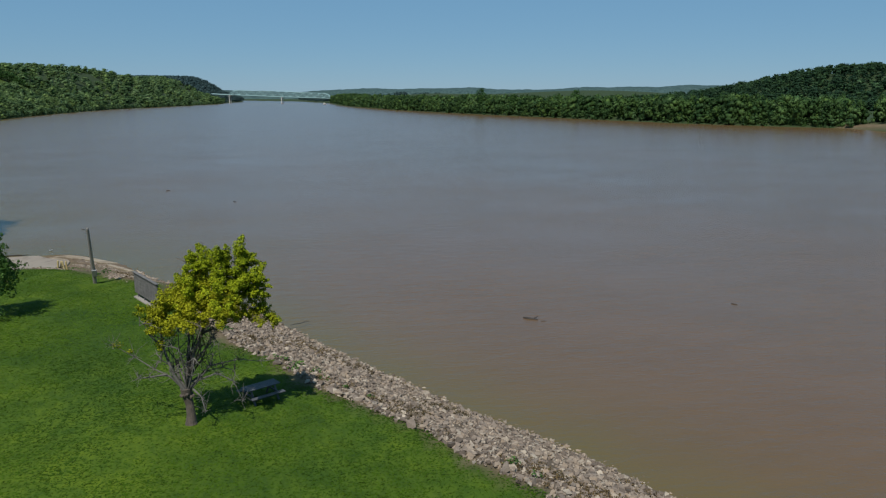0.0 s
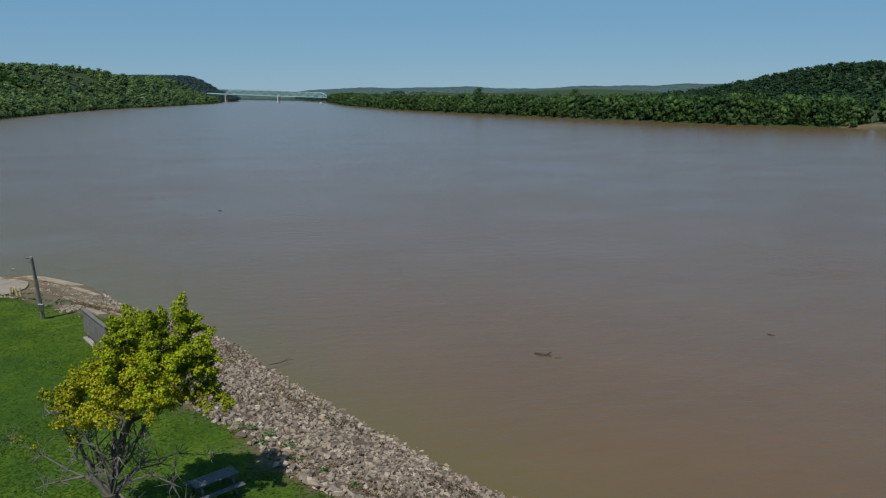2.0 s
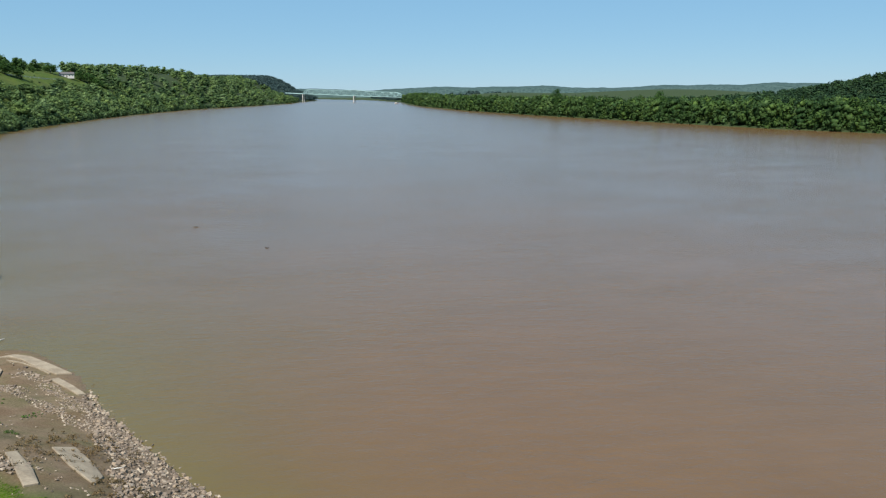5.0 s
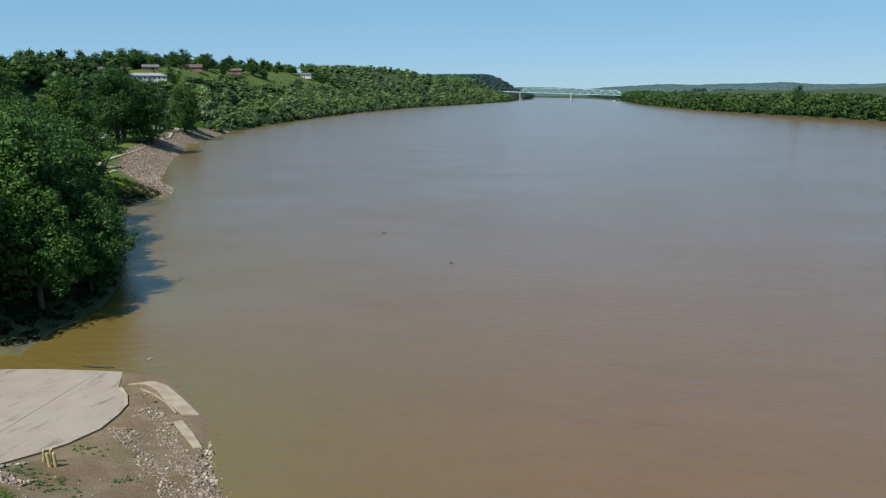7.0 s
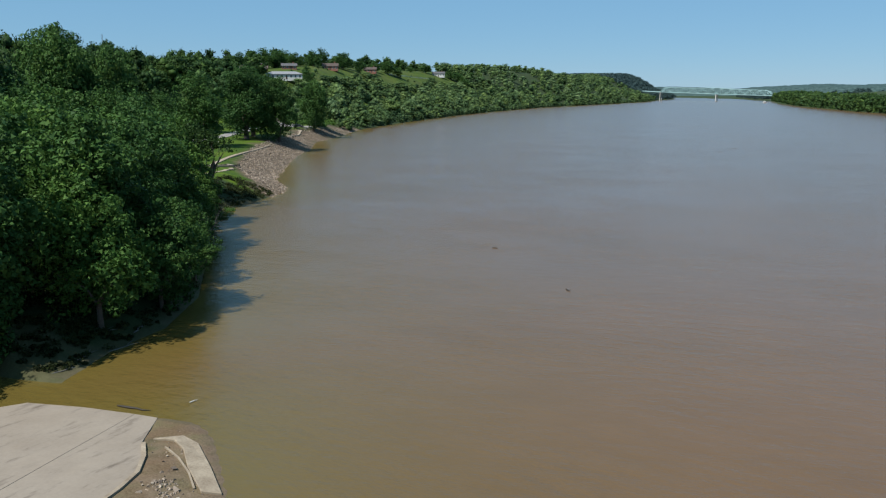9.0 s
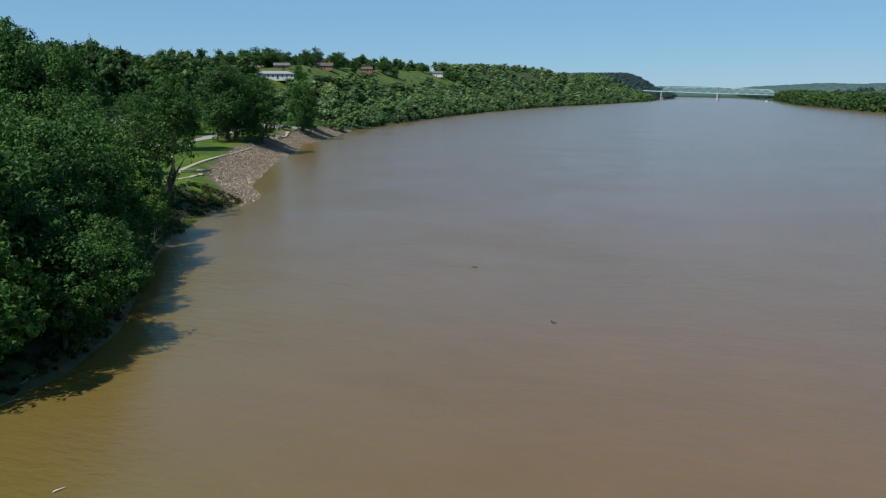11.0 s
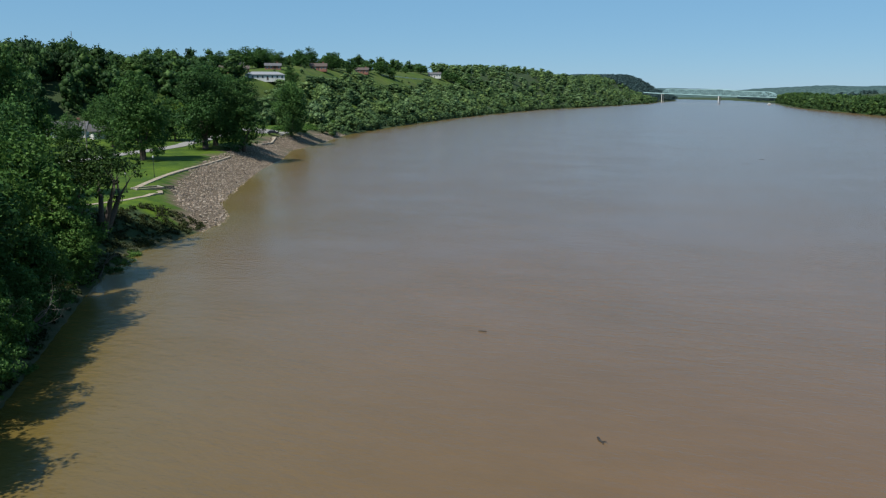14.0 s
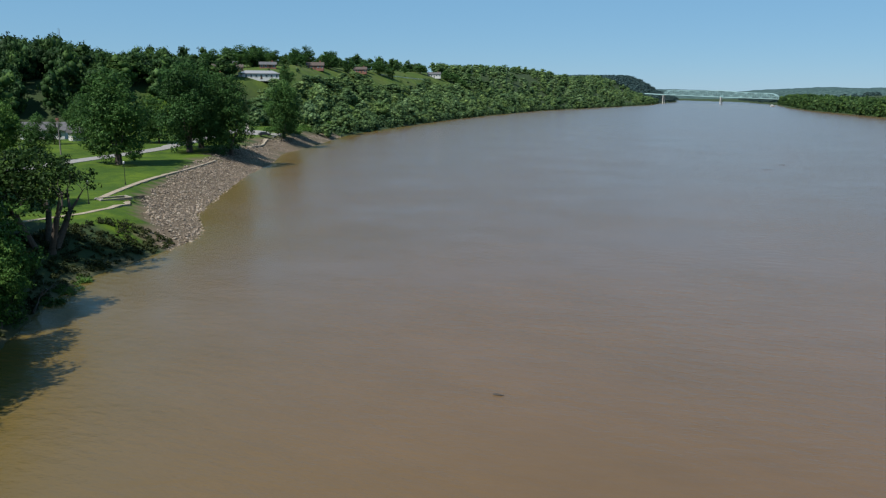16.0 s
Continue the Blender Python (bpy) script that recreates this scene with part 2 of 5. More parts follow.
# ---- plan: the two shores, inland profile ----
LEFT = np.array([(95, -110), (38, -2), (14.5, 34.8), (11.6, 40.3), (7.1, 46.9), (2.9, 54.2), (-0.3, 60), (-2.4, 64), (-4.5, 69), (-7.6, 72.5), (-11.6, 77.8),
                 (-15, 82.3), (-16.8, 85.4), (-18.5, 88.8), (-21.6, 92.3), (-23.9, 94.7), (-26.1, 96.0), (-29, 95.9), (-38.5, 94.6), (-41.2, 104.4), (-41.2, 110.6), (-45, 119.9), (-55, 134),
                 (-66.4, 150), (-73.2, 160.7), (-76.8, 169.5), (-77.8, 177), (-78.6, 184.9), (-80, 191.9), (-84.5, 199.4), (-94.1, 210.3), (-105.9, 232.9), (-123.8, 269),
                 (-134, 295.3), (-151, 328), (-156.5, 354), (-179, 425), (-186, 462), (-196, 545), (-209, 690), (-213, 800)], float)
LEFT = np.vstack([LEFT, [(-212, 1000), (-196, 1140), (-160, 1360), (-130, 1650), (-128, 1900), (-100, 2250), (-200, 2600), (-500, 3200), (-1500, 4800)]])
RIGHT = np.array([(560, -300), (420, 0), (325, 230), (301, 332), (309, 370), (290, 392), (255, 452), (222, 570), (172, 760), (140, 938), (111, 1230), (106, 1450),
                  (112, 1800), (60, 2300), (-300, 3200), (-1300, 4800)], float)


def side(P, pts):
    """Distance to the line P (positive on its left) and the y of the nearest place on it."""
    best = np.full(len(pts), 1e12)
    sign, yc = np.ones(len(pts)), np.zeros(len(pts))
    for a, b in zip(P[:-1], P[1:]):
        ab = b - a
        t = np.clip(((pts - a) @ ab) / (ab @ ab), 0, 1)
        q = a + t[:, None] * ab
        d2 = ((pts - q) ** 2).sum(1)
        near = d2 < best - 1e-9
        cr = ab[0] * (pts[:, 1] - a[1]) - ab[1] * (pts[:, 0] - a[0])
        best = np.where(near, d2, best)
        sign = np.where(near, np.sign(cr), sign)
        yc = np.where(near, q[:, 1], yc)
    return np.sqrt(best) * sign, yc


def smooth(a, b, x):
    t = np.clip((x - a) / (b - a), 0, 1)
    return t * t * (3 - 2 * t)


def wobble(x, y, s):
    return np.sin(x / s + 1.3) * np.sin(y / s * 0.83 + 0.4) + 0.5 * np.sin(x / s * 2.3 + y / s * 1.1) * np.sin(y / s * 2.1 - 0.7)


def left_height(d, yc, x, y):
    along = [-60, 62, 70, 76, 82, 90, 97, 104, 120, 180, 200, 270, 340, 430, 540]
    w = np.interp(yc, along, [9.2, 9.2, 8, 8.5, 11, 15, 15, 9, 7, 8, 12, 12, 11, 12, 16])
    top = np.interp(yc, along, [3.95, 3.95, 3.85, 3.6, 3.0, 2.6, 2.6, 3.2, 3.6, 3.8, 4.2, 4.6, 5.2, 5.2, 6])
    s = np.clip(d / w, 0, 1)
    h = top * (0.75 * s + 0.25 * smooth(0, 1, s))
    h = h + np.clip((d - w) / 40, 0, 1) * 0.7
    d0 = np.interp(yc, [100, 150, 250, 340, 395, 450, 1700], [160, 100, 95, 80, 42, 14, 12])
    wide = np.interp(yc, [100, 250, 395, 460, 590, 1050, 1700, 2200], [140, 110, 72, 52, 85, 115, 130, 130])
    rise = np.interp(yc, [100, 160, 200, 260, 340, 450, 570, 780, 1050, 1210, 1380, 1600, 1900, 2150], [34, 34, 30, 21, 18, 23, 33, 35.5, 39, 46, 42, 34, 46, 52])
    h = h + rise * smooth(0, 1, (d - d0) / wide)
    return h + 0.06 * wobble(x, y, 7) * smooth(2, 8, d)


def right_height(d, yc, x, y):
    h = 3.5 * np.clip(d / 10, 0, 1)
    for cx, cy, rx, ry, a in ((690, 850, 100, 220, 34), (800, 730, 150, 220, 19), (980, 560, 200, 260, 24), (650, 1500, 300, 300, 26), (300, 1700, 120, 300, 14)):
        h = h + a * np.exp(-((x - cx) / rx) ** 2 - ((y - cy) / ry) ** 2)
    return h


def RAMP_EDGE(y):
    """The rounded river-side edge of the boat ramp."""
    return np.interp(y, [60, 66, 72, 76, 78.5, 80.2, 81.7, 84.2, 86.7, 88.6, 90.4, 91.9, 95.6], [-48, -39, -31, -26.6, -24.7, -23.8, -23.2, -22.9, -23.4, -24.0, -25.2, -26.6, -28.7])


def ramp_z(y):
    return (95.5 - y) * 0.108 + 0.06


def ground_height(x, y):
    """Height of the land, or of the river bed, at arrays x and y."""
    x, y = np.atleast_1d(np.asarray(x, float)), np.atleast_1d(np.asarray(y, float))
    pts = np.stack([x, y], 1)
    dl, yl = side(LEFT, pts)
    dr, yr = side(RIGHT, pts)
    dr = -dr
    h = np.where(dl > 0, left_height(np.maximum(dl, 0), yl, x, y), 0)
    h = np.where(dr > 0, right_height(np.maximum(dr, 0), yr, x, y), h)
    bed = -np.minimum(np.minimum(-dl, -dr) * 0.3, 3.0)
    h = np.where((dl <= 0) & (dr <= 0), bed, h)
    # under the boat ramp the soil lies below the slab
    out = x - RAMP_EDGE(y)
    beside = (1 - smooth(0.4, 3.0, out)) * smooth(70, 73, y) * (1 - smooth(94, 95.5, y)) * (out > -2)
    h = h + beside * (ramp_z(y) - 0.05 - h)
    on = smooth(0.7, 1.8, -out) * smooth(62, 66, y) * (y < 97.5)
    h = np.where(on > 0, h + on * (np.minimum(ramp_z(y) - 0.35, h) - h), h)
    return h, dl, yl, dr, yr


def lines(stops):
    """Grid lines: (from, to, step) stretches joined."""
    out = []
    for a, b, s in stops:
        out += list(np.arange(a, b, s))
    return np.array(sorted(set(np.round(out + [stops[-1][1]], 3))))


def mesh_object(name, verts, faces, mat, smoothed=True):
    me = bpy.data.meshes.new(name)
    me.from_pydata(verts, [], faces)
    me.materials.append(mat)
    if smoothed:
        me.polygons.foreach_set("use_smooth", np.ones(len(me.polygons), bool))
    me.update()
    return new(name, me)


def grid_faces(nx, ny):
    i = np.arange(nx - 1)[:, None] * ny + np.arange(ny - 1)[None, :]
    return np.stack([i, i + ny, i + ny + 1, i + 1], -1).reshape(-1, 4)


def ground_material():
    m, nt, b = material("bank_ground", 0.95)
    at = nt.nodes.new("ShaderNodeAttribute")
    at.attribute_name = "cover"
    sep = nt.nodes.new("ShaderNodeSeparateColor")
    nt.links.new(at.outputs["Color"], sep.inputs[0])
    fine, mid, wide = world_noise(nt, 9, 5), world_noise(nt, 1.1, 4), world_noise(nt, 0.09, 3)
    grass = mix(nt, 0.5, ramp(nt, mid, (0.32, (0.024, 0.060, 0.003)), (0.68, (0.046, 0.092, 0.005))), ramp(nt, fine, (0.25, (0.026, 0.062, 0.003)), (0.75, (0.048, 0.094, 0.006))))
    grass = mix(nt, 1.0, grass, ramp(nt, wide, (0.36, (0.72, 0.78, 0.75)), (0.64, (1.45, 1.25, 1.0))), "MULTIPLY")
    patch, streak = world_noise(nt, 0.45, 5, rough=0.65), world_noise(nt, 3.2, 4, (1, 0.5, 1))
    grass = mix(nt, 1.0, grass, ramp(nt, patch, (0.34, (0.68, 0.76, 0.78)), (0.66, (1.3, 1.12, 0.95))), "MULTIPLY")
    grass = mix(nt, 1.0, grass, ramp(nt, streak, (0.32, (0.78, 0.82, 0.82)), (0.6, (1.14, 1.08, 1.0))), "MULTIPLY")
    dirt = mix(nt, 0.5, ramp(nt, mid, (0.3, (0.0918, 0.0654, 0.0408)), (0.7, (0.1742, 0.1292, 0.0867))), ramp(nt, fine, (0.3, (0.0808, 0.0561, 0.0340)), (0.7, (0.1913, 0.1445, 0.0994))))
    dirt = mix(nt, ramp(nt, patch, (0.42, (0.0, 0.0, 0.0)), (0.66, (0.75, 0.75, 0.75))), dirt, ramp(nt, fine, (0.3, (0.0510, 0.0476, 0.0187)), (0.7, (0.1190, 0.1062, 0.0493))))
    dirt = mix(nt, ramp(nt, world_noise(nt, 0.28, 4, rough=0.6), (0.46, (0.0, 0.0, 0.0)), (0.62, (0.6, 0.6, 0.6))), dirt, ramp(nt, fine, (0.3, (0.070, 0.042, 0.022)), (0.7, (0.128, 0.082, 0.048))))
    litter = mix(nt, 0.5, ramp(nt, mid, (0.3, (0.014, 0.028, 0.009)), (0.7, (0.030, 0.052, 0.016))), ramp(nt, fine, (0.3, (0.013, 0.022, 0.008)), (0.7, (0.036, 0.050, 0.018))))
    c = mix(nt, sep.outputs[0], litter, grass)
    c = mix(nt, sep.outputs[1], c, dirt)
    # Darker soil paints the shade in stone gaps; it also serves the wet edge.
    bed = ramp(nt, fine, (0.3, (0.066, 0.049, 0.034)), (0.7, (0.140, 0.106, 0.075)))
    c = mix(nt, sep.outputs[2], c, bed)
    nt.links.new(c, b.inputs["Base Color"])
    b.inputs["Specular IOR Level"].default_value = 0.2
    bump(nt, b, fine, 0.6, 0.05)
    return m


def cover_of(x, y, dl, yl, dr, yr):
    """Share of mown grass and of bare soil."""
    edge = 0.6 * wobble(x, y, 2.1)
    park = (yl < 104)
    lawn_edge = np.interp(yl, [-60, 59, 61, 67, 70, 76, 81, 85, 90], [9.3, 9.3, 8.3, 8.3, 9.3, 9.4, 9.8, 13, 60])
    grass = np.where(park, smooth(-0.5, 0.6, dl - lawn_edge + edge), 0)
    soil = np.where(park & (dl > 0), 1 - grass, 0)
    soil = soil * np.where((yl > 62) & (dl > 3), 1 - 0.45 * smooth(0.0, 0.9, wobble(x, y, 2.0)), 1)
    far = (yl >= 180) & (yl < 420)
    g2 = smooth(-1, 1, dl + edge - np.interp(yl, [184, 189, 198, 220, 250, 270], [3, 5.5, 9, 10, 11, 11.5])) * (1 - smooth(75, 90, dl))
    grass = np.where(far, g2, grass)
    # Less soil and more dark litter along the cove, to imitate its shade.
    soil = np.where((yl >= 97) & (x < -37) & (yl < 104), 0.3, soil)
    soil = np.where((yl >= 104) & (dl > 0) & (dl < 5), 0.25 * (1 - smooth(0.5, 2.2, dl + edge)), soil)
    soil = np.where((yl >= 184) & (yl < 430) & (dl > 0) & (dl < np.interp(yl, [184, 198, 220, 270, 350, 420], [4, 8.5, 9.5, 11, 8, 4])), 0.9, soil)
    slope = smooth(18, 30, dl) * (1 - smooth(140, 170, dl)) * smooth(430, 460, yl) * (1 - smooth(900, 950, yl))
    grass = np.maximum(grass, 0.85 * slope * (yl >= 420))
    soil = np.where(yl >= 430, 0.09 * slope * (1 + wobble(x, y, 9)), soil)
    soil = np.where((dr > 0) & (dr < 12) & (yr < 372), 0.95, soil)
    # Under the stones this marks where gap shade is put into the colour.
    bed = np.where((yl < 92) & (dl > -2) & (dl < np.interp(yl, [0, 58, 64, 68, 76, 84, 90], [8.8, 8.8, 7, 4.8, 2.6, 0.6, 0])), 1.0, 0.0)
    bed = np.where((yl >= 184) & (yl < 430) & (dl > -2) & (dl < np.interp(yl, [184, 198, 220, 270, 350, 420], [4, 8, 9, 10.5, 8, 4])), 0.75, bed)
    # a wet dark edge where the water laps
    bed = np.where((yl < 182) & (dl > -2) & (dl < 0.7), np.where(yl > 97, 0.3, 0.85), bed)
    return np.clip(grass, 0, 1), np.clip(soil, 0, 1), bed


def build_ground():
    gx = lines([(-3000, -800, 200), (-800, -400, 25), (-400, -130, 6), (-130, -60, 2), (-60, 24, 0.9), (24, 60, 4), (60, 460, 12), (460, 1600, 40), (1600, 3000, 200)])
    gy = lines([(-400, -40, 40), (-40, 16, 8), (16, 125, 0.9), (125, 300, 2), (300, 700, 6), (700, 1600, 20), (1600, 4900, 150)])
    X, Y = np.meshgrid(gx, gy, indexing="ij")
    x, y = X.ravel(), Y.ravel()
    h, dl, yl, dr, yr = ground_height(x, y)
    ob = mesh_object("ground", np.stack([x, y, h], 1).tolist(), grid_faces(len(gx), len(gy)).tolist(), ground_material())
    g, s, bed = cover_of(x, y, dl, yl, dr, yr)
    att = ob.data.color_attributes.new("cover", "FLOAT_COLOR", "POINT")
    att.data.foreach_set("color", np.stack([g, s, bed, 1 + 0 * g], 1).ravel())
    tagged(ob, "river banks with mown lawn, bare soil and wooded bluffs", "ground", kind="structure")
    gx, gy = lines([(-3000, -260, 500), (-260, 60, 4), (60, 3000, 300)]), lines([(-400, 0, 100), (0, 460, 4), (460, 4900, 250)])
    X, Y = np.meshgrid(gx, gy, indexing="ij")
    _, dl, yl, dr, yr = ground_height(X.ravel(), Y.ravel())
    wob = mesh_object("water", np.stack([X.ravel(), Y.ravel(), 0 * X.ravel()], 1).tolist(), grid_faces(len(gx), len(gy)).tolist(), MAT_WATER)
    reach = np.interp(yl, [70, 95, 115, 180, 260, 350, 600], [4, 14, 17, 11, 10, 8, 3])
    sh = np.exp(-np.maximum(-dl, 0) / reach)
    att = wob.data.color_attributes.new("shallow", "FLOAT_COLOR", "POINT")
    att.data.foreach_set("color", np.stack([sh, sh, sh, 1 + 0 * sh], 1).ravel())
    tagged(wob, "wide brown muddy river with small ripples", "river", kind="structure")


build_ground()


def h_at(x, y):
    return float(ground_height(x, y)[0][0])

# ---- trees ----
def leaf_cloud(rng, lobes, count, leaf, out=0.75, simple=False, loose=False):
    """Small leaf clumps, each a bent pair of faces, scattered over lobes (x, y, z, radius). Returns vertices and quads."""
    lob = np.array(lobes, float)
    wts = lob[:, 3] ** 2
    pick = rng.choice(len(lob), count, p=wts / wts.sum())
    v = rng.normal(size=(count, 3))
    v /= np.linalg.norm(v, axis=1)[:, None]
    r = lob[pick, 3] * (1 - 0.45 * rng.random(count) ** 2)
    if loose:
        r = lob[pick, 3] * rng.uniform(0.55, 1.3, count)
    ctr = lob[pick, :3] + v * r[:, None] * np.array([1, 1, 0.8])
    n = v * out + rng.normal(size=(count, 3)) * 0.38 + np.array([0, 0, 0.3])
    n /= np.linalg.norm(n, axis=1)[:, None]
    up = rng.normal(size=(count, 3))
    a = np.cross(n, up)
    a /= np.linalg.norm(a, axis=1)[:, None]
    b = np.cross(n, a)
    s = leaf * (0.6 + 0.8 * rng.random(count))[:, None]
    lift = n * s * 0.3
    if simple:
        tri = np.stack([ctr - a * s * 0.62, ctr + a * s * 0.5 + b * s * 0.45, ctr + a * s * 0.4 - b * s * 0.55], 1)
        return tri.reshape(-1, 3), np.arange(count * 3).reshape(-1, 3)
    quads = np.stack([ctr - a * s * 0.5, ctr + b * s * 0.38 - lift, ctr + a * s * 0.5, ctr - b * s * 0.38 - lift], 1)
    return quads.reshape(-1, 3), np.arange(count * 4).reshape(-1, 4)


def clumps(rng, lobes, per, spread=(0.6, 1.1), size=(0.2, 0.42)):
    """Sprays of leaves standing out of each lobe, more of them on its upper side."""
    out = []
    for x, y, z, r in lobes:
        for _ in range(per):
            d = rng.normal(size=3) + (0, 0, 0.35)
            d = d / np.linalg.norm(d) * r * rng.uniform(*spread)
            out.append((x + d[0], y + d[1], z + d[2] * 0.8, r * rng.uniform(*size)))
    return out


def crown_lobes(rng, height, width, base=0.25, n=12):
    lobes = []
    for k in range(n):
        z = base + (1 - base) * (k + 0.5) / n
        f = (z - base) / (1 - base)
        env = math.sqrt(max(0.0, 1 - ((f - 0.42) / 0.66) ** 2))
        a = rng.random() * 6.283
        rr = width * 0.5 * env
        rad = width * (0.16 + 0.12 * rng.random())
        off = max(rr - rad * 0.75, 0) * (0.55 + 0.45 * rng.random())
        lobes.append((math.cos(a) * off, math.sin(a) * off, z * height - rad * 0.6 * f, rad))
    lobes.append((0, 0, height * (base + 1) / 2, width * 0.3))
    return lobes


def tube(verts, faces, pts, radii, sides=6):
    """Adds a tapered round limb along pts."""
    start = len(verts)
    pts = [Vector(p) for p in pts]
    for i, p in enumerate(pts):
        d = (pts[min(i + 1, len(pts) - 1)] - pts[max(i - 1, 0)]).normalized()
        a = d.cross(Vector((0.31, 0.9, 0.2))).normalized()
        b = d.cross(a)
        for k in range(sides):
            t = 6.28318 * k / sides
            verts.append(tuple(p + (a * math.cos(t) + b * math.sin(t)) * radii[i]))
    for i in range(len(pts) - 1):
        for k in range(sides):
            k2 = (k + 1) % sides
            faces.append((start + i * sides + k, start + i * sides + k2, start + (i + 1) * sides + k2, start + (i + 1) * sides + k))
    faces.append(tuple(start + (len(pts) - 1) * sides + k for k in range(sides)))


def cloud_mesh(name, v, f, mat):
    me = bpy.data.meshes.new(name)
    me.vertices.add(len(v))
    me.vertices.foreach_set("co", np.ascontiguousarray(v, dtype=np.float32).ravel())
    me.loops.add(f.size)
    me.loops.foreach_set("vertex_index", f.ravel().astype(np.int32))
    me.polygons.add(len(f))
    me.polygons.foreach_set("loop_start", np.arange(0, f.size, f.shape[1], dtype=np.int32))
    me.polygons.foreach_set("use_smooth", np.ones(len(f), bool))
    me.materials.append(mat)
    me.update(calc_edges=True)
    return me


def woods(name, label, spots, templates, mat, rng):
    """Many trees too far to count, as one object: spots are x, y, z, height, width."""
    vs, fs, tones, n = [], [], [], 0
    for x, y, z, hh, ww in spots:
        v, f = templates[rng.integers(len(templates))]
        tones.append(np.full(len(v), rng.random()))
        a = rng.random() * 6.283
        c, s = math.cos(a), math.sin(a)
        w = np.empty_like(v)
        w[:, 0] = (v[:, 0] * c - v[:, 1] * s) * ww + x
        w[:, 1] = (v[:, 0] * s + v[:, 1] * c) * ww + y
        w[:, 2] = v[:, 2] * hh + z
        vs.append(w)
        fs.append(f + n)
        n += len(v)
    ob = new(name, cloud_mesh(name, np.concatenate(vs), np.concatenate(fs), mat))
    att = ob.data.attributes.new("tone", "FLOAT", "POINT")
    att.data.foreach_set("value", np.concatenate(tones).astype(np.float32))
    return tagged(ob, label, "woods", kind="stuff")


def lump():
    bm = bmesh.new()
    bmesh.ops.create_icosphere(bm, subdivisions=1, radius=1.0)
    v = np.array([p.co[:] for p in bm.verts])
    f = np.array([[p.index for p in q.verts] for q in bm.faces])
    bm.free()
    return v, f


LUMP = lump()


def templates(rng, k, count, leaf, base=0.05, n=9):
    """Crowns for distant trees: rounded lobes, with loose leaf clumps that break their outline."""
    out = []
    for _ in range(k):
        lobes = crown_lobes(rng, 1.0, 1.0, base, n) + [(0, 0, 0.8, 0.22)]
        v, f = leaf_cloud(rng, clumps(rng, lobes, 6, (0.55, 1.0), (0.3, 0.55)), count, leaf, 0.9, True)
        vs, fs, m = [v], [f], len(v)
        for x, y, z, r in lobes:
            w = LUMP[0] * (1 + 0.16 * rng.normal(size=(len(LUMP[0]), 1))) * r * 0.62 * (1, 1, 0.85) + (x, y, z)
            vs.append(w)
            fs.append(LUMP[1] + m)
            m += len(w)
        out.append((np.concatenate(vs), np.concatenate(fs)))
    return out


RNG = np.random.default_rng(4)


def scatter(n, x0, x1, y0, y1, keep, hmin, hmax, sink=0.6):
    x, y = RNG.uniform(x0, x1, n), RNG.uniform(y0, y1, n)
    h, dl, yl, dr, yr = ground_height(x, y)
    ok = keep(x, y, h, dl, yl, dr, yr) & (h > 0.2)
    x, y, h = x[ok], y[ok], h[ok]
    hh = RNG.uniform(hmin, hmax, len(x))
    return np.stack([x, y, h - sink, hh, hh * RNG.uniform(0.6, 0.85, len(x))], 1)


def along(P, n, y0, y1, d0, d1, hmin, hmax, sink):
    """Places in a band along a shore; d counts inland."""
    seg = P[(P[:, 1] > y0 - 60) & (P[:, 1] < y1 + 60)]
    ln = np.hypot(*np.diff(seg, axis=0).T)
    k = RNG.choice(len(ln), n, p=ln / ln.sum())
    a, b = seg[k], seg[k + 1]
    t = RNG.random(n)[:, None]
    nrm = np.stack([-(b - a)[:, 1], (b - a)[:, 0]], 1) / ln[k][:, None]
    nrm = nrm * (1 if P is LEFT else -1)
    p = a + (b - a) * t + nrm * RNG.uniform(d0, d1, n)[:, None]
    p = p[(p[:, 1] > y0) & (p[:, 1] < y1)]
    hh = RNG.uniform(hmin, hmax, len(p))
    z = np.maximum(ground_height(p[:, 0], p[:, 1])[0], 0)
    return np.stack([p[:, 0], p[:, 1], z - sink, hh, hh * RNG.uniform(0.75, 1.1, len(p))], 1)


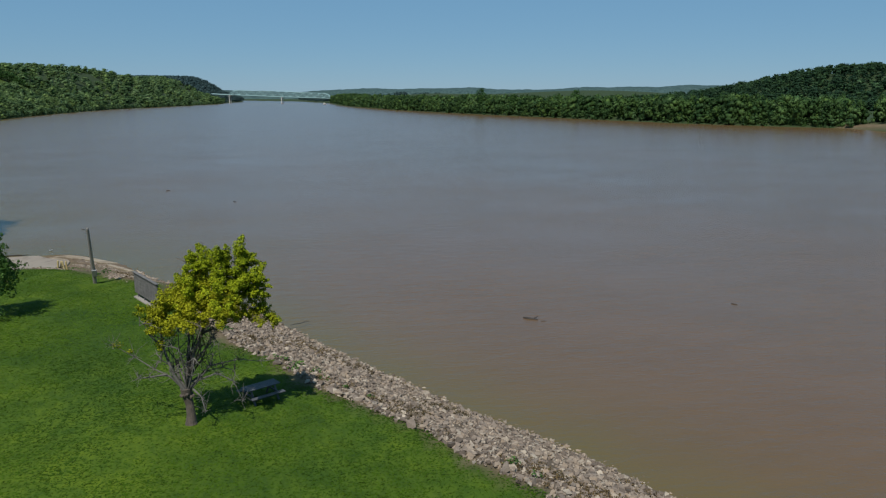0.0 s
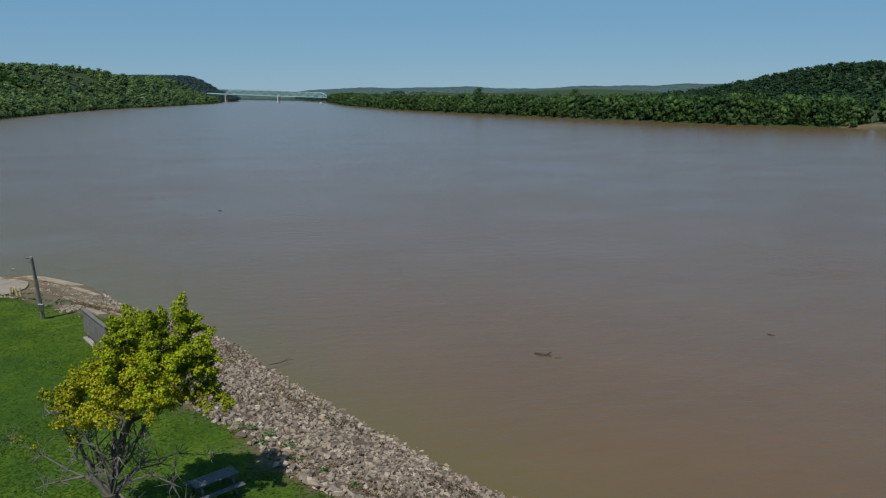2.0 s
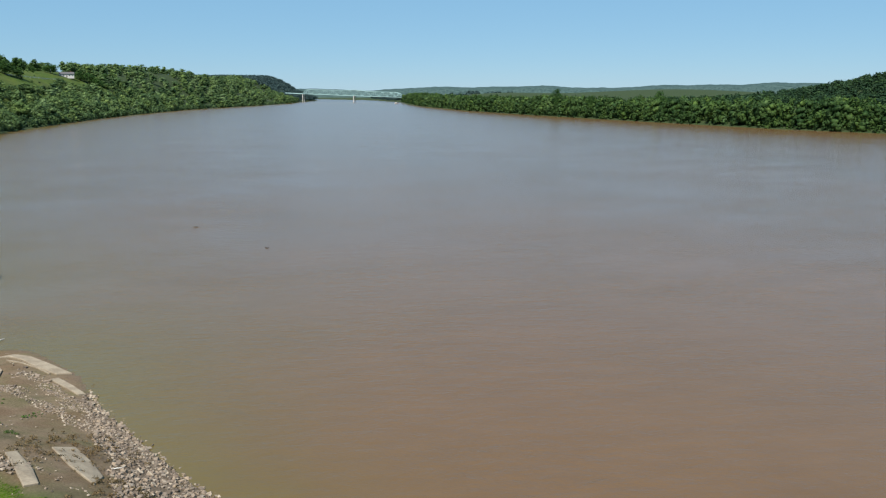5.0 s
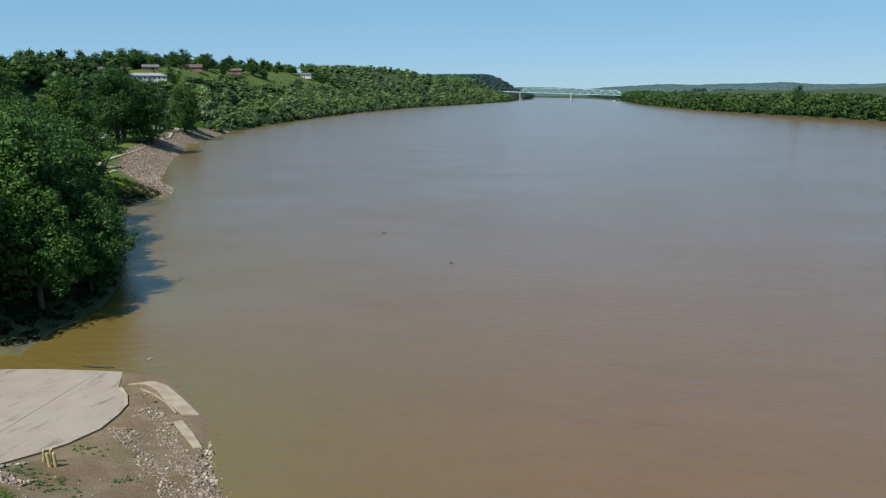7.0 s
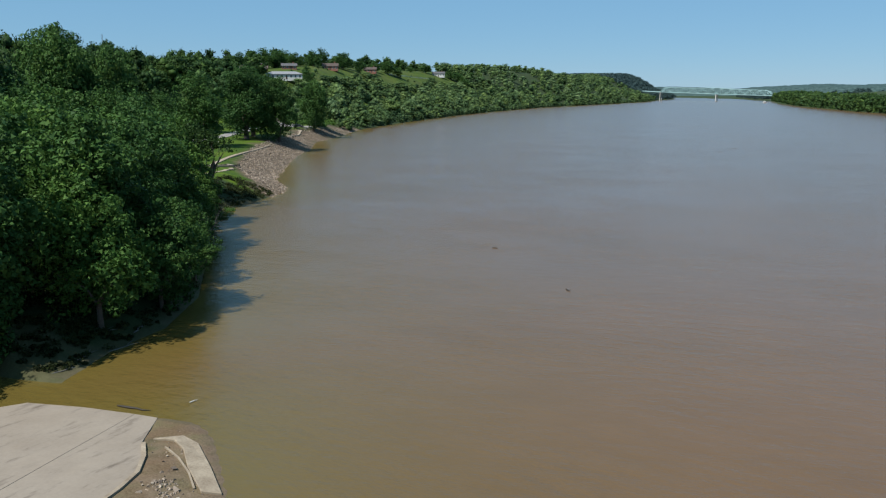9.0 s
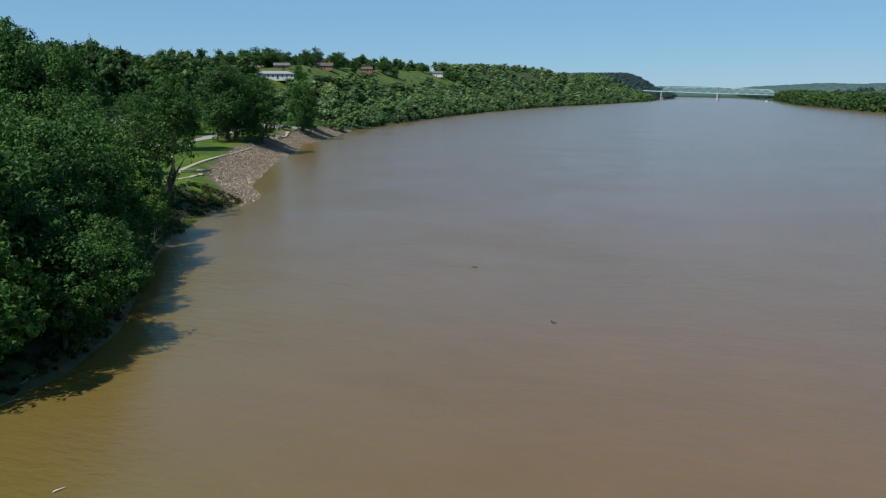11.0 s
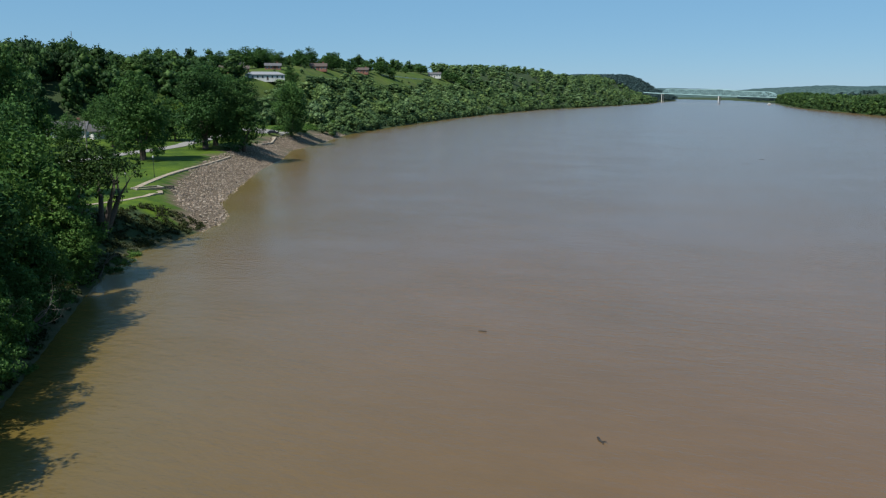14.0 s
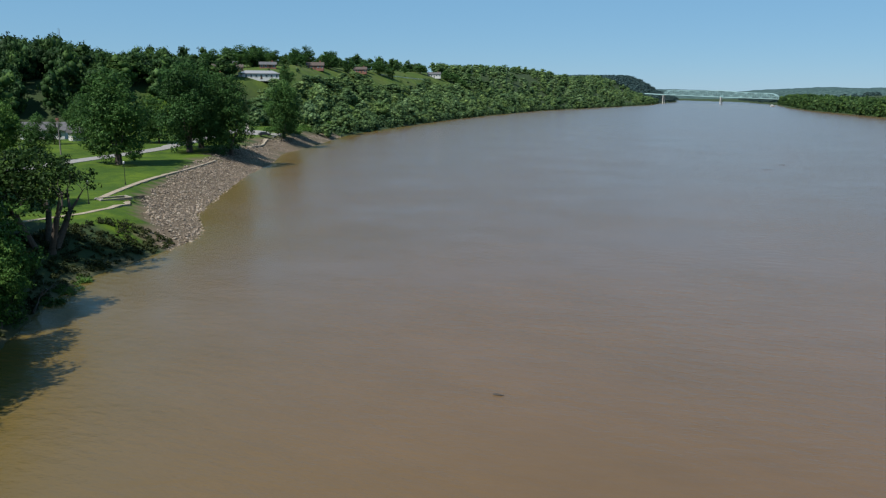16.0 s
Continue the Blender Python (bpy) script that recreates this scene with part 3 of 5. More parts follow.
def build_woods():
    t_mid, t_far, t_low = templates(RNG, 8, 560, 0.058, n=9), templates(RNG, 6, 260, 0.075, n=7), templates(RNG, 5, 90, 0.11, n=4)
    s = scatter(2100, -380, -60, 90, 440, lambda x, y, h, dl, yl, dr, yr: (dl > np.interp(yl, [90, 160, 190, 345, 420], [30, 30, 100, 100, 62])) & (dl < 210), 9, 17)
    s[:, 4] *= 1.25
    near = np.hypot(s[:, 0] + 10.4, s[:, 1] - 106) < 200
    turn = np.arctan2(-10.4 - s[:, 0], s[:, 1] - 106)   # bearing from the last camera position; heights are scaled by it to fit the skyline
    s[:, 3] *= np.interp(turn, [0.45, 0.6, 0.76, 0.82, 0.92, 1.0], [0.95, 0.8, 0.8, 1.2, 1.25, 1.75])
    woods("hillside_woods", "dense dark green deciduous woods on the hillside", s[~near], t_mid, MAT_LEAF_WOODS, RNG)
    woods("hillside_woods", "dense dark green deciduous woods at the foot of the hill", s[near], templates(RNG, 7, 1500, 0.04, n=14), MAT_LEAF_WOODS, RNG)
    s = scatter(3300, -350, -150, 395, 1040, lambda x, y, h, dl, yl, dr, yr: (dl > 1) & (dl < np.interp(yl, [400, 435, 470, 520, 640, 800, 950], [40, 46, 40, 64, 66, 64, 76]) + 7 * np.sin(y / 31)), 4.5, 11.5)
    s[:, 3:] *= RNG.choice([0.55, 0.8, 1.0, 1.2], len(s))[:, None] * (0.9, 1.4)
    s[:, 3:] *= np.where(side(LEFT, s[:, :2])[0] > 42, 1.0, 0.0)[:, None] * (-0.28, 0.15) + 1
    woods("bluff_woods", "dense mixed green woods along the river bluff", s, t_mid, MAT_LEAF_BLUFF_HAZED, RNG)
    s = scatter(420, -350, -190, 440, 930, lambda x, y, h, dl, yl, dr, yr: (dl > 45) & (dl < 150) & (wobble(x, y, 13) > 0.1) & (np.hypot(x + 303, y - 882) > 30) & (np.hypot(x + 290, y - 640) > 60), 1.5, 4.0)
    s[:, 4] *= 1.7
    woods("meadow_shrubs", "low green shrubs dotted over the rough meadow", s, t_low, MAT_LEAF_BLUFF_HAZED, RNG)
    s = scatter(1000, -440, -200, 420, 950, lambda x, y, h, dl, yl, dr, yr: (dl > 96 + 10 * np.sin(y / 23)) & (dl < 175) & ((y < 545) | (x < -322 - 0.02 * (y - 600))) & (np.hypot(x + 279, y - 486) > 17) & (np.hypot(x + 276, y - 512) > 12), 5, 12)
    s[:, 3:] *= RNG.choice([0.7, 1.0, 1.35], len(s))[:, None] * (1, 1.3)
    woods("hilltop_trees", "dark green trees behind the hilltop houses", s, t_mid, MAT_LEAF_WOODS, RNG)
    s = scatter(1400, -450, -100, 940, 1850, lambda x, y, h, dl, yl, dr, yr: (dl > 1) & (dl < 170), 10, 17)
    s[:, 3:] *= (0.8, 1.5)
    woods("far_bluff_woods", "green woods on the far bluff by the bridge", s, t_far, MAT_LEAF_BLUFF_HAZED, RNG)
    s = scatter(5000, 80, 420, 200, 1800, lambda x, y, h, dl, yl, dr, yr: (dr > 0.5) & (dr < 45) & (yr > 366), 10, 17.5)
    woods("far_shore_woods", "green woods along the low opposite shore", s, t_far, MAT_LEAF_FAR_HAZED, RNG)
    s = along(RIGHT, 700, 372, 1850, 0.5, 7, 3, 8, 0.8)
    woods("far_shore_shrubs", "green shrubs at the foot of the opposite woods", s, t_low, MAT_LEAF_FAR_HAZED, RNG)
    s = along(RIGHT, 700, 366, 1300, 3, 14, 10, 17, 0.8)
    woods("far_shore_trees", "green trees along the opposite water's edge", s, t_far, MAT_LEAF_FAR_HAZED, RNG)
    s = along(LEFT, 900, 425, 1800, 0.3, 6, 2.5, 6, 0.8)
    woods("bluff_shrubs", "green shrubs along the water below the bluff", s, t_low, MAT_LEAF_BLUFF_HAZED, RNG)
    s = scatter(1900, 250, 480, 150, 372, lambda x, y, h, dl, yl, dr, yr: (dr > 14) & (dr < 60), 10, 17)
    woods("far_shore_woods", "green woods behind a sandy landing", s, t_far, MAT_LEAF_FAR_HAZED, RNG)
    s = scatter(7000, 420, 1150, 480, 1250, lambda x, y, h, dl, yl, dr, yr: (h > 4.5) & (x < 1.02 * y) & (y < 1000 + 0.2 * x), 8, 13)
    s[:, 4] *= 1.5
    woods("far_hill_woods", "dark green wooded hill behind the opposite shore", s, t_low, MAT_LEAF_HILL_HAZED, RNG)
    s = scatter(2200, -420, -60, 1850, 2500, lambda x, y, h, dl, yl, dr, yr: (dl > 3) & (dl < 300), 9, 14)
    s[:, 4] *= 1.5
    woods("far_point_woods", "dark wooded hill beyond the bridge", s, t_low, MAT_RIDGE_HAZED, RNG)
    s = scatter(1500, 60, 700, 1750, 2900, lambda x, y, h, dl, yl, dr, yr: (dr > 3) & (dr < 300), 7, 11)
    s[:, 4] *= 2.0
    woods("far_lowland_woods", "hazy green woods on the far lowland", s, t_low, MAT_RIDGE_HAZED, RNG)


build_woods()


def ridge(name, label, x0, x1, y0, y1, low, high, seed):
    """A long distant wooded ridge of overlapping humps; its crest goes from low to high."""
    n = 260
    vs, fs = [], []
    for i in range(n + 1):
        f = i / n
        x, y = x0 + (x1 - x0) * f, y0 + (y1 - y0) * f
        humps = 0.5 * math.sin(f * 17 + seed) + 0.35 * math.sin(f * 37 + seed * 2.3) + 0.15 * math.sin(f * 83 + seed)
        crest = low + (high - low) * f + 8.5 * humps + 1.6 * noise.noise((f * 170, seed, 0))
        for k, (back, lift) in enumerate(((0, 0.0), (25, 0.45), (60, 0.8), (130, 1.0), (260, 0.9))):
            vs.append((x + back * 0.2, y + back, max(crest, 4) * lift + (1.6 * noise.noise((f * 190, k * 3.3, seed)) if k else 0)))
    for i in range(n):
        for k in range(4):
            a = i * 5 + k
            fs.append((a, a + 5, a + 6, a + 1))
    ob = mesh_object(name, vs, fs, MAT_RIDGE_HAZED)
    tagged(ob, label, "hills", kind="structure")


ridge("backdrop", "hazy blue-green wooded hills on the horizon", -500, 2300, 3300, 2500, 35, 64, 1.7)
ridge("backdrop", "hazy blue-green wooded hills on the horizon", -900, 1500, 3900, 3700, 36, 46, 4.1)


# ---- single trees ----
def part(name, me, mat, parent, label=""):
    if isinstance(me, tuple):
        v, f = me
        m = bpy.data.meshes.new(name)
        m.from_pydata(v, [], f)
        me = m
    if not me.materials:
        me.materials.append(mat)
    ob = new(name, me)
    ob.parent = parent
    if label:
        ob["label"] = label
    return ob


def thing(name, label, category, m, group=""):
    ob = new(name)
    ob.matrix_world = m
    return tagged(ob, label, category, group)


def branch(verts, faces, rng, p, d, length, r, depth, tips):
    """A crooked limb that forks; its ends go into tips."""
    pts, rad = [p], [r]
    q, dd = Vector(p), Vector(d)
    for k in range(4):
        dd = (dd + Vector(rng.normal(size=3)) * 0.16 + Vector((0, 0, 0.05))).normalized()
        q = q + dd * length / 4
        pts.append(tuple(q))
        rad.append(r * (1 - 0.17 * (k + 1)))
    tube(verts, faces, pts, rad, 6 if depth else 5)
    tips.append((tuple(q), depth))
    if depth:
        for _ in range(2 + (rng.random() > 0.5)):
            nd = (dd + Vector(rng.normal(size=3)) * 0.55).normalized()
            branch(verts, faces, rng, tuple(q), nd, length * rng.uniform(0.55, 0.8), rad[-1] * 0.8, depth - 1, tips)


def broad_tree(rng, height, width, leaves, leaf, bole=0.18, r=0.35, stems=1, lobes=26, base=0.2):
    """Meshes of one broadleaf tree: trunk with limbs, and crown."""
    v, f, tips = [], [], []
    for s in range(stems):
        a = 6.283 * s / stems + rng.random()
        lean = 0.0 if stems == 1 else 0.45
        d = Vector((math.cos(a) * lean, math.sin(a) * lean, 1)).normalized()
        p0 = Vector((math.cos(a), math.sin(a), 0)) * (0.0 if stems == 1 else r * 1.3) + Vector((0, 0, -0.4))
        p1 = p0 + d * height * bole
        rr = r / math.sqrt(stems)
        tube(v, f, [tuple(p0), tuple(p0 + d * 0.5), tuple(p1)], [rr * 1.35, rr, rr * 0.85], 9)
        for k in range(4 if stems == 1 else 2):
            b = a + 6.283 * k / 4 + rng.random()
            nd = (d * 1.1 + Vector((math.cos(b), math.sin(b), 0.2)) * 0.6).normalized()
            branch(v, f, rng, tuple(p1), nd, height * 0.24, rr * 0.55, 2, tips)
    wood = bpy.data.meshes.new("trunk")
    wood.from_pydata(v, [], f)
    lob = crown_lobes(rng, height, width, base, lobes)
    for t, dp in tips:
        if dp < 2 and t[2] > height * base and math.hypot(t[0], t[1]) < width * 0.55:
            lob.append((*t, width * rng.uniform(0.07, 0.13)))
    inner = [(x, y, z, q * 0.75) for x, y, z, q in lob]
    deep, fd = leaf_cloud(rng, inner, leaves // 5, leaf * 1.3, 1.2, True)
    lv, lf = leaf_cloud(rng, clumps(rng, lob, 9), leaves - leaves // 5, leaf, 1.2, True)
    return wood, (np.concatenate([lv, deep]), np.concatenate([lf, fd + len(lv)]))


def plant(kinds, x, y, scale, turn, label, group, name="tree", wide=1.0):
    wood, crown = kinds
    ob = thing(name, label, "tree", pose(x, y, h_at(x, y) - 0.05, 0, 0, turn) @ Matrix.Diagonal((scale * wide, scale * wide, scale, 1)), group)
    part("trunk", wood, MAT_BARK, ob)
    part("crown", crown, MAT_LEAF, ob)
    return ob


def kind_of(seed, height, width, leaves, leaf, mat, bark=None, **kw):
    rng = np.random.default_rng(seed)
    wood, (v, f) = broad_tree(rng, height, width, leaves, leaf, **kw)
    wood.materials.append(bark or MAT_BARK)
    return wood, cloud_mesh("crown", v, f, mat)


def build_trees():
    big = [kind_of(11, 20, 16, 22000, 0.34, MAT_LEAF_DARK, r=0.75, bole=0.14, base=0.12), kind_of(12, 20, 17, 22000, 0.34, MAT_LEAF_DARK, r=0.8, bole=0.13, base=0.12)]
    mid = [kind_of(s, 14, 10.5, 8500, 0.29, m, r=0.3, bole=0.18, base=b, lobes=18) for s, m, b in ((21, MAT_LEAF, 0.14), (22, MAT_LEAF_DARK, 0.1), (23, MAT_LEAF, 0.2), (24, MAT_LEAF_DARK, 0.16))]
    stemmy = kind_of(31, 11.5, 10, 6500, 0.27, MAT_LEAF_SHADED, r=0.8, bole=0.4, stems=5, base=0.42, lobes=14)
    for k, x, y, s, w in ((0, -136.9, 238, 1.07, 1.0), (1, -144.5, 272, 1.2, 0.95), (1, -150, 284, 1.15, 0.95), (1, -137.5, 281, 1.1, 0.82), (0, -163.5, 350, 1.1, 0.9), (0, -171, 364, 0.95, 0.8)):
        plant(big[k], x, y, s, x * 37 % 360, "tall broad green shade tree on the park lawn", "park shade trees", "shade_tree", w)
    for x, y, s, w in ((-115, 170, 1.42, 0.75), (-109, 177.5, 1.27, 0.7), (-122, 176, 1.45, 0.8)):
        plant(big[0], x, y, s, x * 37 % 360, "very tall dark green tree at the foot of the hill", "hill foot trees", "tall_tree", w)
    plant(stemmy, -82.8, 169.2, 1.05, 20, "dark many-stemmed tree leaning at the foot of the lawn", "", "many_stemmed_tree")
    rng = np.random.default_rng(8)
    line = LEFT[(LEFT[:, 1] > 97) & (LEFT[:, 1] < 172)]
    n = 0
    for row, (d0, d1, step, s0, s1) in enumerate(((0.4, 3, 4.2, 0.6, 0.92), (6, 12, 5, 0.85, 1.15), (15, 24, 6, 1.05, 1.35), (27, 34, 8, 1.1, 1.45))):
        for a, b in zip(line[:-1], line[1:]):
            seg = b - a
            ln = np.hypot(*seg)
            nrm = np.array([-seg[1], seg[0]]) / ln
            if nrm[0] > 0:
                nrm = -nrm
            for _ in range(max(1, round(ln / step))):
                p = a + seg * rng.random() + nrm * rng.uniform(d0, d1)
                if p[1] < 101 or (p[1] > 154 and d0 < 5) or (p[1] > 160 and d0 < 14) or (p[1] > 166 and d0 < 26):
                    continue
                plant(mid[rng.integers(4)], p[0], p[1], rng.uniform(s0, s1) * (0.78 if d0 < 1 and p[1] > 122 else 1.0), rng.uniform(0, 360), "leafy green tree crowding the shaded river bank", "bank trees", "bank_tree")
                n += 1
    # Extra trees, those by the ramp out of view, added to shade the bank.
    for x, y, s in ((-47.5, 96.5, 0.85), (-50, 92, 1.0), (-49, 100.5, 0.9), (-52, 97, 1.05), (-47, 89, 0.8), (-54, 103, 1.0), (-49, 98, 1.25), (-88.5, 159.5, 1.15), (-93, 163.5, 1.2), (-84.5, 156, 1.1), (-97, 168, 1.15), (-81, 152, 0.95)):
        plant(mid[1 + 2 * (int(-x) % 2)], x, y, s, x * 53 % 360, "leafy dark tree added to shade the river bank", "bank trees", "bank_tree")
    plant(mid[0], -20.0, 56.6, 0.42, 40, "small green tree on the lawn", "", "lawn_tree")
    plant(mid[1], -193, 272, 0.55, 80, "leafy green yard tree behind the park road", "yard trees", "yard_tree")
    for n, (x, y, hh, ww) in enumerate(((-307, 600, 12, 8), (-303, 610, 15, 9), (-292, 622, 13.5, 13), (-300, 640, 13, 12), (-287, 645, 12.5, 9), (-299, 700, 9, 9), (-296, 722, 12, 13), (-290, 733, 9, 8), (-312, 820, 5.5, 4.5),
                                        (-314, 868, 11, 13), (-297, 905, 11, 12), (-289, 907, 12, 13), (-281, 905, 11, 13), (-291, 962, 12, 15), (-287, 566, 10, 9), (-293, 578, 12, 10), (-300, 505, 13, 11), (-297, 517, 14, 11), (-294, 528, 12, 11), (-306, 497, 12, 11),
                                        (-300, 535, 12, 12), (-291, 545, 10, 10), (-236, 470, 13, 8), (-308, 560, 12, 11))):
        plant(mid[1 + 2 * (n % 2)], x, y, hh / 14, x * 71 % 360, "rounded dark green tree on the open hilltop", "hilltop trees", "hilltop_tree", 1.35 * ww / 10.5 / (hh / 14))
    for x, y, hh, ww in ((190, 712, 24, 15), (235, 583, 20, 14), (205, 655, 18, 13)):
        plant(mid[1], x, y, hh / 14, x * 71 % 360, "tall rounded tree above the opposite woods", "shore trees", "shore_tree", ww / 10.5 / (hh / 14))
    for _ in range(34):
        x, y = rng.uniform(-225, -158), rng.uniform(185, 330)
        if math.hypot(x + 213, y - 288) < 13 or math.hypot(x + 203, y - 272) < 12 or x > np.interp(y, [185, 240, 290, 330], [-148, -158, -170, -186]):
            continue
        plant(mid[rng.integers(4)], x, y, rng.uniform(0.7, 1.15), rng.uniform(0, 360), "leafy green yard tree behind the park road", "yard trees", "yard_tree")


build_trees()


def dead_tree(x, y, turn, height):
    """A bare grey tree leaning out over the water."""
    rng = np.random.default_rng(int(-x))
    ob = thing("dead_tree", "bare grey dead tree leaning over the water", "tree", pose(x, y, h_at(x, y), 0, 0, turn))
    v, f, tips = [], [], []
    branch(v, f, rng, (0, 0, -0.3), (0.55, 0, 0.85), height * 0.45, 0.14, 0, tips)
    part("trunk", (v, f), MAT_BARK_GREY, ob)
    for k in range(4):
        v, f = [], []
        branch(v, f, rng, tips[0][0], (0.8, 0.5 * math.sin(k * 1.9), 0.25 + 0.2 * k), height * 0.3, 0.07, 3, [])
        part("limb", (v, f), MAT_BARK_GREY, ob)


for spot in ((-56.2, 133.0, 8, 7.0), (-54.8, 129.8, -15, 6.0), (-70.5, 156.0, 10, 5.0)):
    dead_tree(*spot)

def lawn_tree():
    """The half-bare tree with a yellow-green crown."""
    rng = np.random.default_rng(5)
    ob = thing("yellow_tree", "half-bare tree with a yellow-green crown and grey dead limbs", "tree", pose(-6.1, 38.2, h_at(-6.1, 38.2)) @ Matrix.Scale(0.92, 4))
    v, f = [], []
    tube(v, f, [(0, 0, -0.3), (0, 0, 0.1), (0.02, 0.0, 0.45), (-0.02, 0.03, 0.95), (-0.1, 0.02, 1.35), (-0.12, 0, 1.75)], [0.36, 0.25, 0.20, 0.185, 0.21, 0.27], 14)
    for k in range(9):
        a = k * 0.7
        c = Vector((-0.1 + math.cos(a) * 0.22, math.sin(a) * 0.22, 1.35 + 0.05 * (k % 4)))
        tube(v, f, [tuple(c), tuple(c + Vector((math.cos(a) * 0.1, math.sin(a) * 0.1, 0.05)))], [0.1, 0.04], 6)
    part("trunk", (v, f), MAT_BARK, ob)

    def twigs(v, f, p, n, reach, thick):
        for _ in range(n):
            q = Vector(p) + Vector(rng.normal(size=3)) * reach + Vector((0, 0, reach * 0.6))
            mid = (Vector(p) + q) / 2 + Vector(rng.normal(size=3)) * reach * 0.2
            tube(v, f, [p, tuple(mid), tuple(q)], [thick, thick * 0.7, thick * 0.3], 4)
            e = mid + Vector(rng.normal(size=3)) * reach * 0.6
            tube(v, f, [tuple(mid), tuple(e)], [thick * 0.6, thick * 0.25], 4)

    live = [((-0.1, 0, 1.6), (0.15, 0.1, 3.0), (0.75, 0.2, 4.3), (1.1, 0.3, 5.6), (1.4, 0.3, 7.2)), ((-0.1, 0.05, 1.6), (0.0, 0.4, 3.0), (0.1, 0.7, 4.2), (0.3, 0.9, 5.8)),
            ((-0.15, -0.1, 1.6), (-0.6, -0.1, 2.5), (-0.95, 0.0, 3.7), (-1.1, 0.2, 5.0)), ((0.7, 0.2, 4.2), (1.8, 0.3, 4.6), (2.9, 0.2, 4.9)), ((-0.95, 0, 3.7), (-1.4, -0.3, 4.4), (-1.6, -0.4, 5.0)),
            ((0.0, 0.4, 3.0), (0.6, 1.2, 4.2), (0.9, 1.7, 5.2)), ((0.1, -0.1, 2.4), (0.7, -0.9, 3.9), (0.9, -1.5, 5.0)), ((1.1, 0.3, 5.6), (1.9, 0.4, 6.3), (2.5, 0.5, 6.8)), ((0.3, 0.9, 5.8), (0.2, 0.6, 6.6), (0.3, 0.4, 7.2))]
    for k in range(9):
        a, lean = k * 2.4, rng.uniform(0.5, 1.5)
        q = Vector((-0.1, 0, rng.uniform(1.4, 2.2)))
        e = Vector((math.cos(a) * lean + 0.4, math.sin(a) * lean, rng.uniform(4.0, 5.2)))
        m1, m2 = q.lerp(e, 0.35) + Vector(rng.normal(size=3)) * 0.2, q.lerp(e, 0.7) + Vector(rng.normal(size=3)) * 0.2
        live.append((tuple(q), tuple(m1), tuple(m2), tuple(e)))
    for k, pts in enumerate(live):
        v, f = [], []
        r = 0.1 if k < 3 else 0.05
        tube(v, f, pts, [r * (1 - 0.75 * i / (len(pts) - 1)) for i in range(len(pts))], 7)
        for p in pts[1:]:
            twigs(v, f, p, 5, 0.36, 0.024)
        part("limb", (v, f), MAT_BARK_GREY if k % 3 else MAT_BARK, ob)
    dead = [((-0.15, 0, 1.6), (-0.7, 0.0, 2.3), (-1.4, 0.1, 2.7), (-2.2, 0.2, 3.3), (-3.1, 0.3, 3.9)), ((-0.9, 0.0, 2.45), (-1.6, -0.3, 2.5), (-2.0, -0.5, 2.55)),
            ((0.0, 0, 1.6), (0.5, -0.3, 2.2), (1.0, -0.5, 2.9), (1.2, -0.5, 3.4)), ((0.5, -0.3, 2.2), (1.3, -0.4, 2.5), (2.0, -0.5, 2.1), (2.35, -0.6, 1.2)), ((0.1, 0, 1.8), (1.0, 0.1, 2.7), (2.2, 0.1, 2.9), (3.2, 0.2, 2.7)),
            ((0.2, -0.1, 1.7), (0.6, -0.6, 1.5), (0.75, -0.9, 0.9)), ((0.0, 0, 1.9), (0.7, 0.2, 2.4), (1.5, 0.3, 2.5), (2.0, 0.3, 2.3)), ((-0.3, 0.0, 1.9), (-0.5, 0.3, 2.8), (-0.7, 0.5, 3.6))]
    for pts in dead:
        v, f = [], []
        tube(v, f, pts, [0.055 * (1 - 0.8 * i / (len(pts) - 1)) for i in range(len(pts))], 6)
        for p in pts[1:]:
            twigs(v, f, p, 10, 0.26, 0.014)
        part("dead_limb", (v, f), MAT_BARK_GREY, ob, "bare grey limb")
    lobes = [(-0.95, -0.2, 4.75, 0.75), (-0.35, 0.2, 5.3, 0.9), (-1.3, 0.1, 5.15, 0.6), (0.5, 0.0, 5.6, 0.95), (1.4, -0.3, 5.3, 0.85), (2.1, 0.1, 5.7, 0.9), (0.3, -0.5, 6.0, 0.8), (1.0, 0.4, 6.5, 1.0), (0.1, 0.3, 6.5, 0.7),
             (2.0, 0.3, 6.7, 0.95), (2.8, 0.3, 6.6, 0.75), (2.2, 0.4, 7.6, 0.7), (1.4, 0.3, 7.5, 0.75), (0.7, 0.3, 7.3, 0.55), (3.3, 0.3, 6.4, 0.45), (3.4, 0.2, 4.95, 0.6), (2.8, 0.1, 5.25, 0.55), (3.8, 0.1, 4.7, 0.38), (1.0, 1.2, 5.8, 0.8),
             (1.5, 1.6, 5.4, 0.7), (1.5, -1.4, 5.5, 0.7), (0.2, -1.0, 5.3, 0.7), (0.3, 0.2, 4.8, 0.45), (0.3, 0.9, 6.1, 0.7), (2.7, 0.8, 7.3, 0.5), (1.9, -0.6, 6.2, 0.8), (-0.6, -0.4, 5.9, 0.6), (3.0, 0.0, 5.9, 0.5)]
    sprays = []
    for x, y, z, r in lobes:
        for _ in range(18):
            d = Vector(rng.normal(size=3)) + Vector((0, 0, 0.25))
            d = d.normalized() * r * rng.uniform(0.35, 1.12)
            tip = Vector((x, y, z)) + Vector((d.x, d.y, d.z * 0.8))
            q = r * rng.uniform(0.16, 0.36)
            for u in (0.0, 0.55, 1.0):   # a spray tapers outwards
                c = tip + d.normalized() * q * 1.5 * u
                sprays.append((c.x, c.y, c.z, q * (1 - 0.5 * u)))
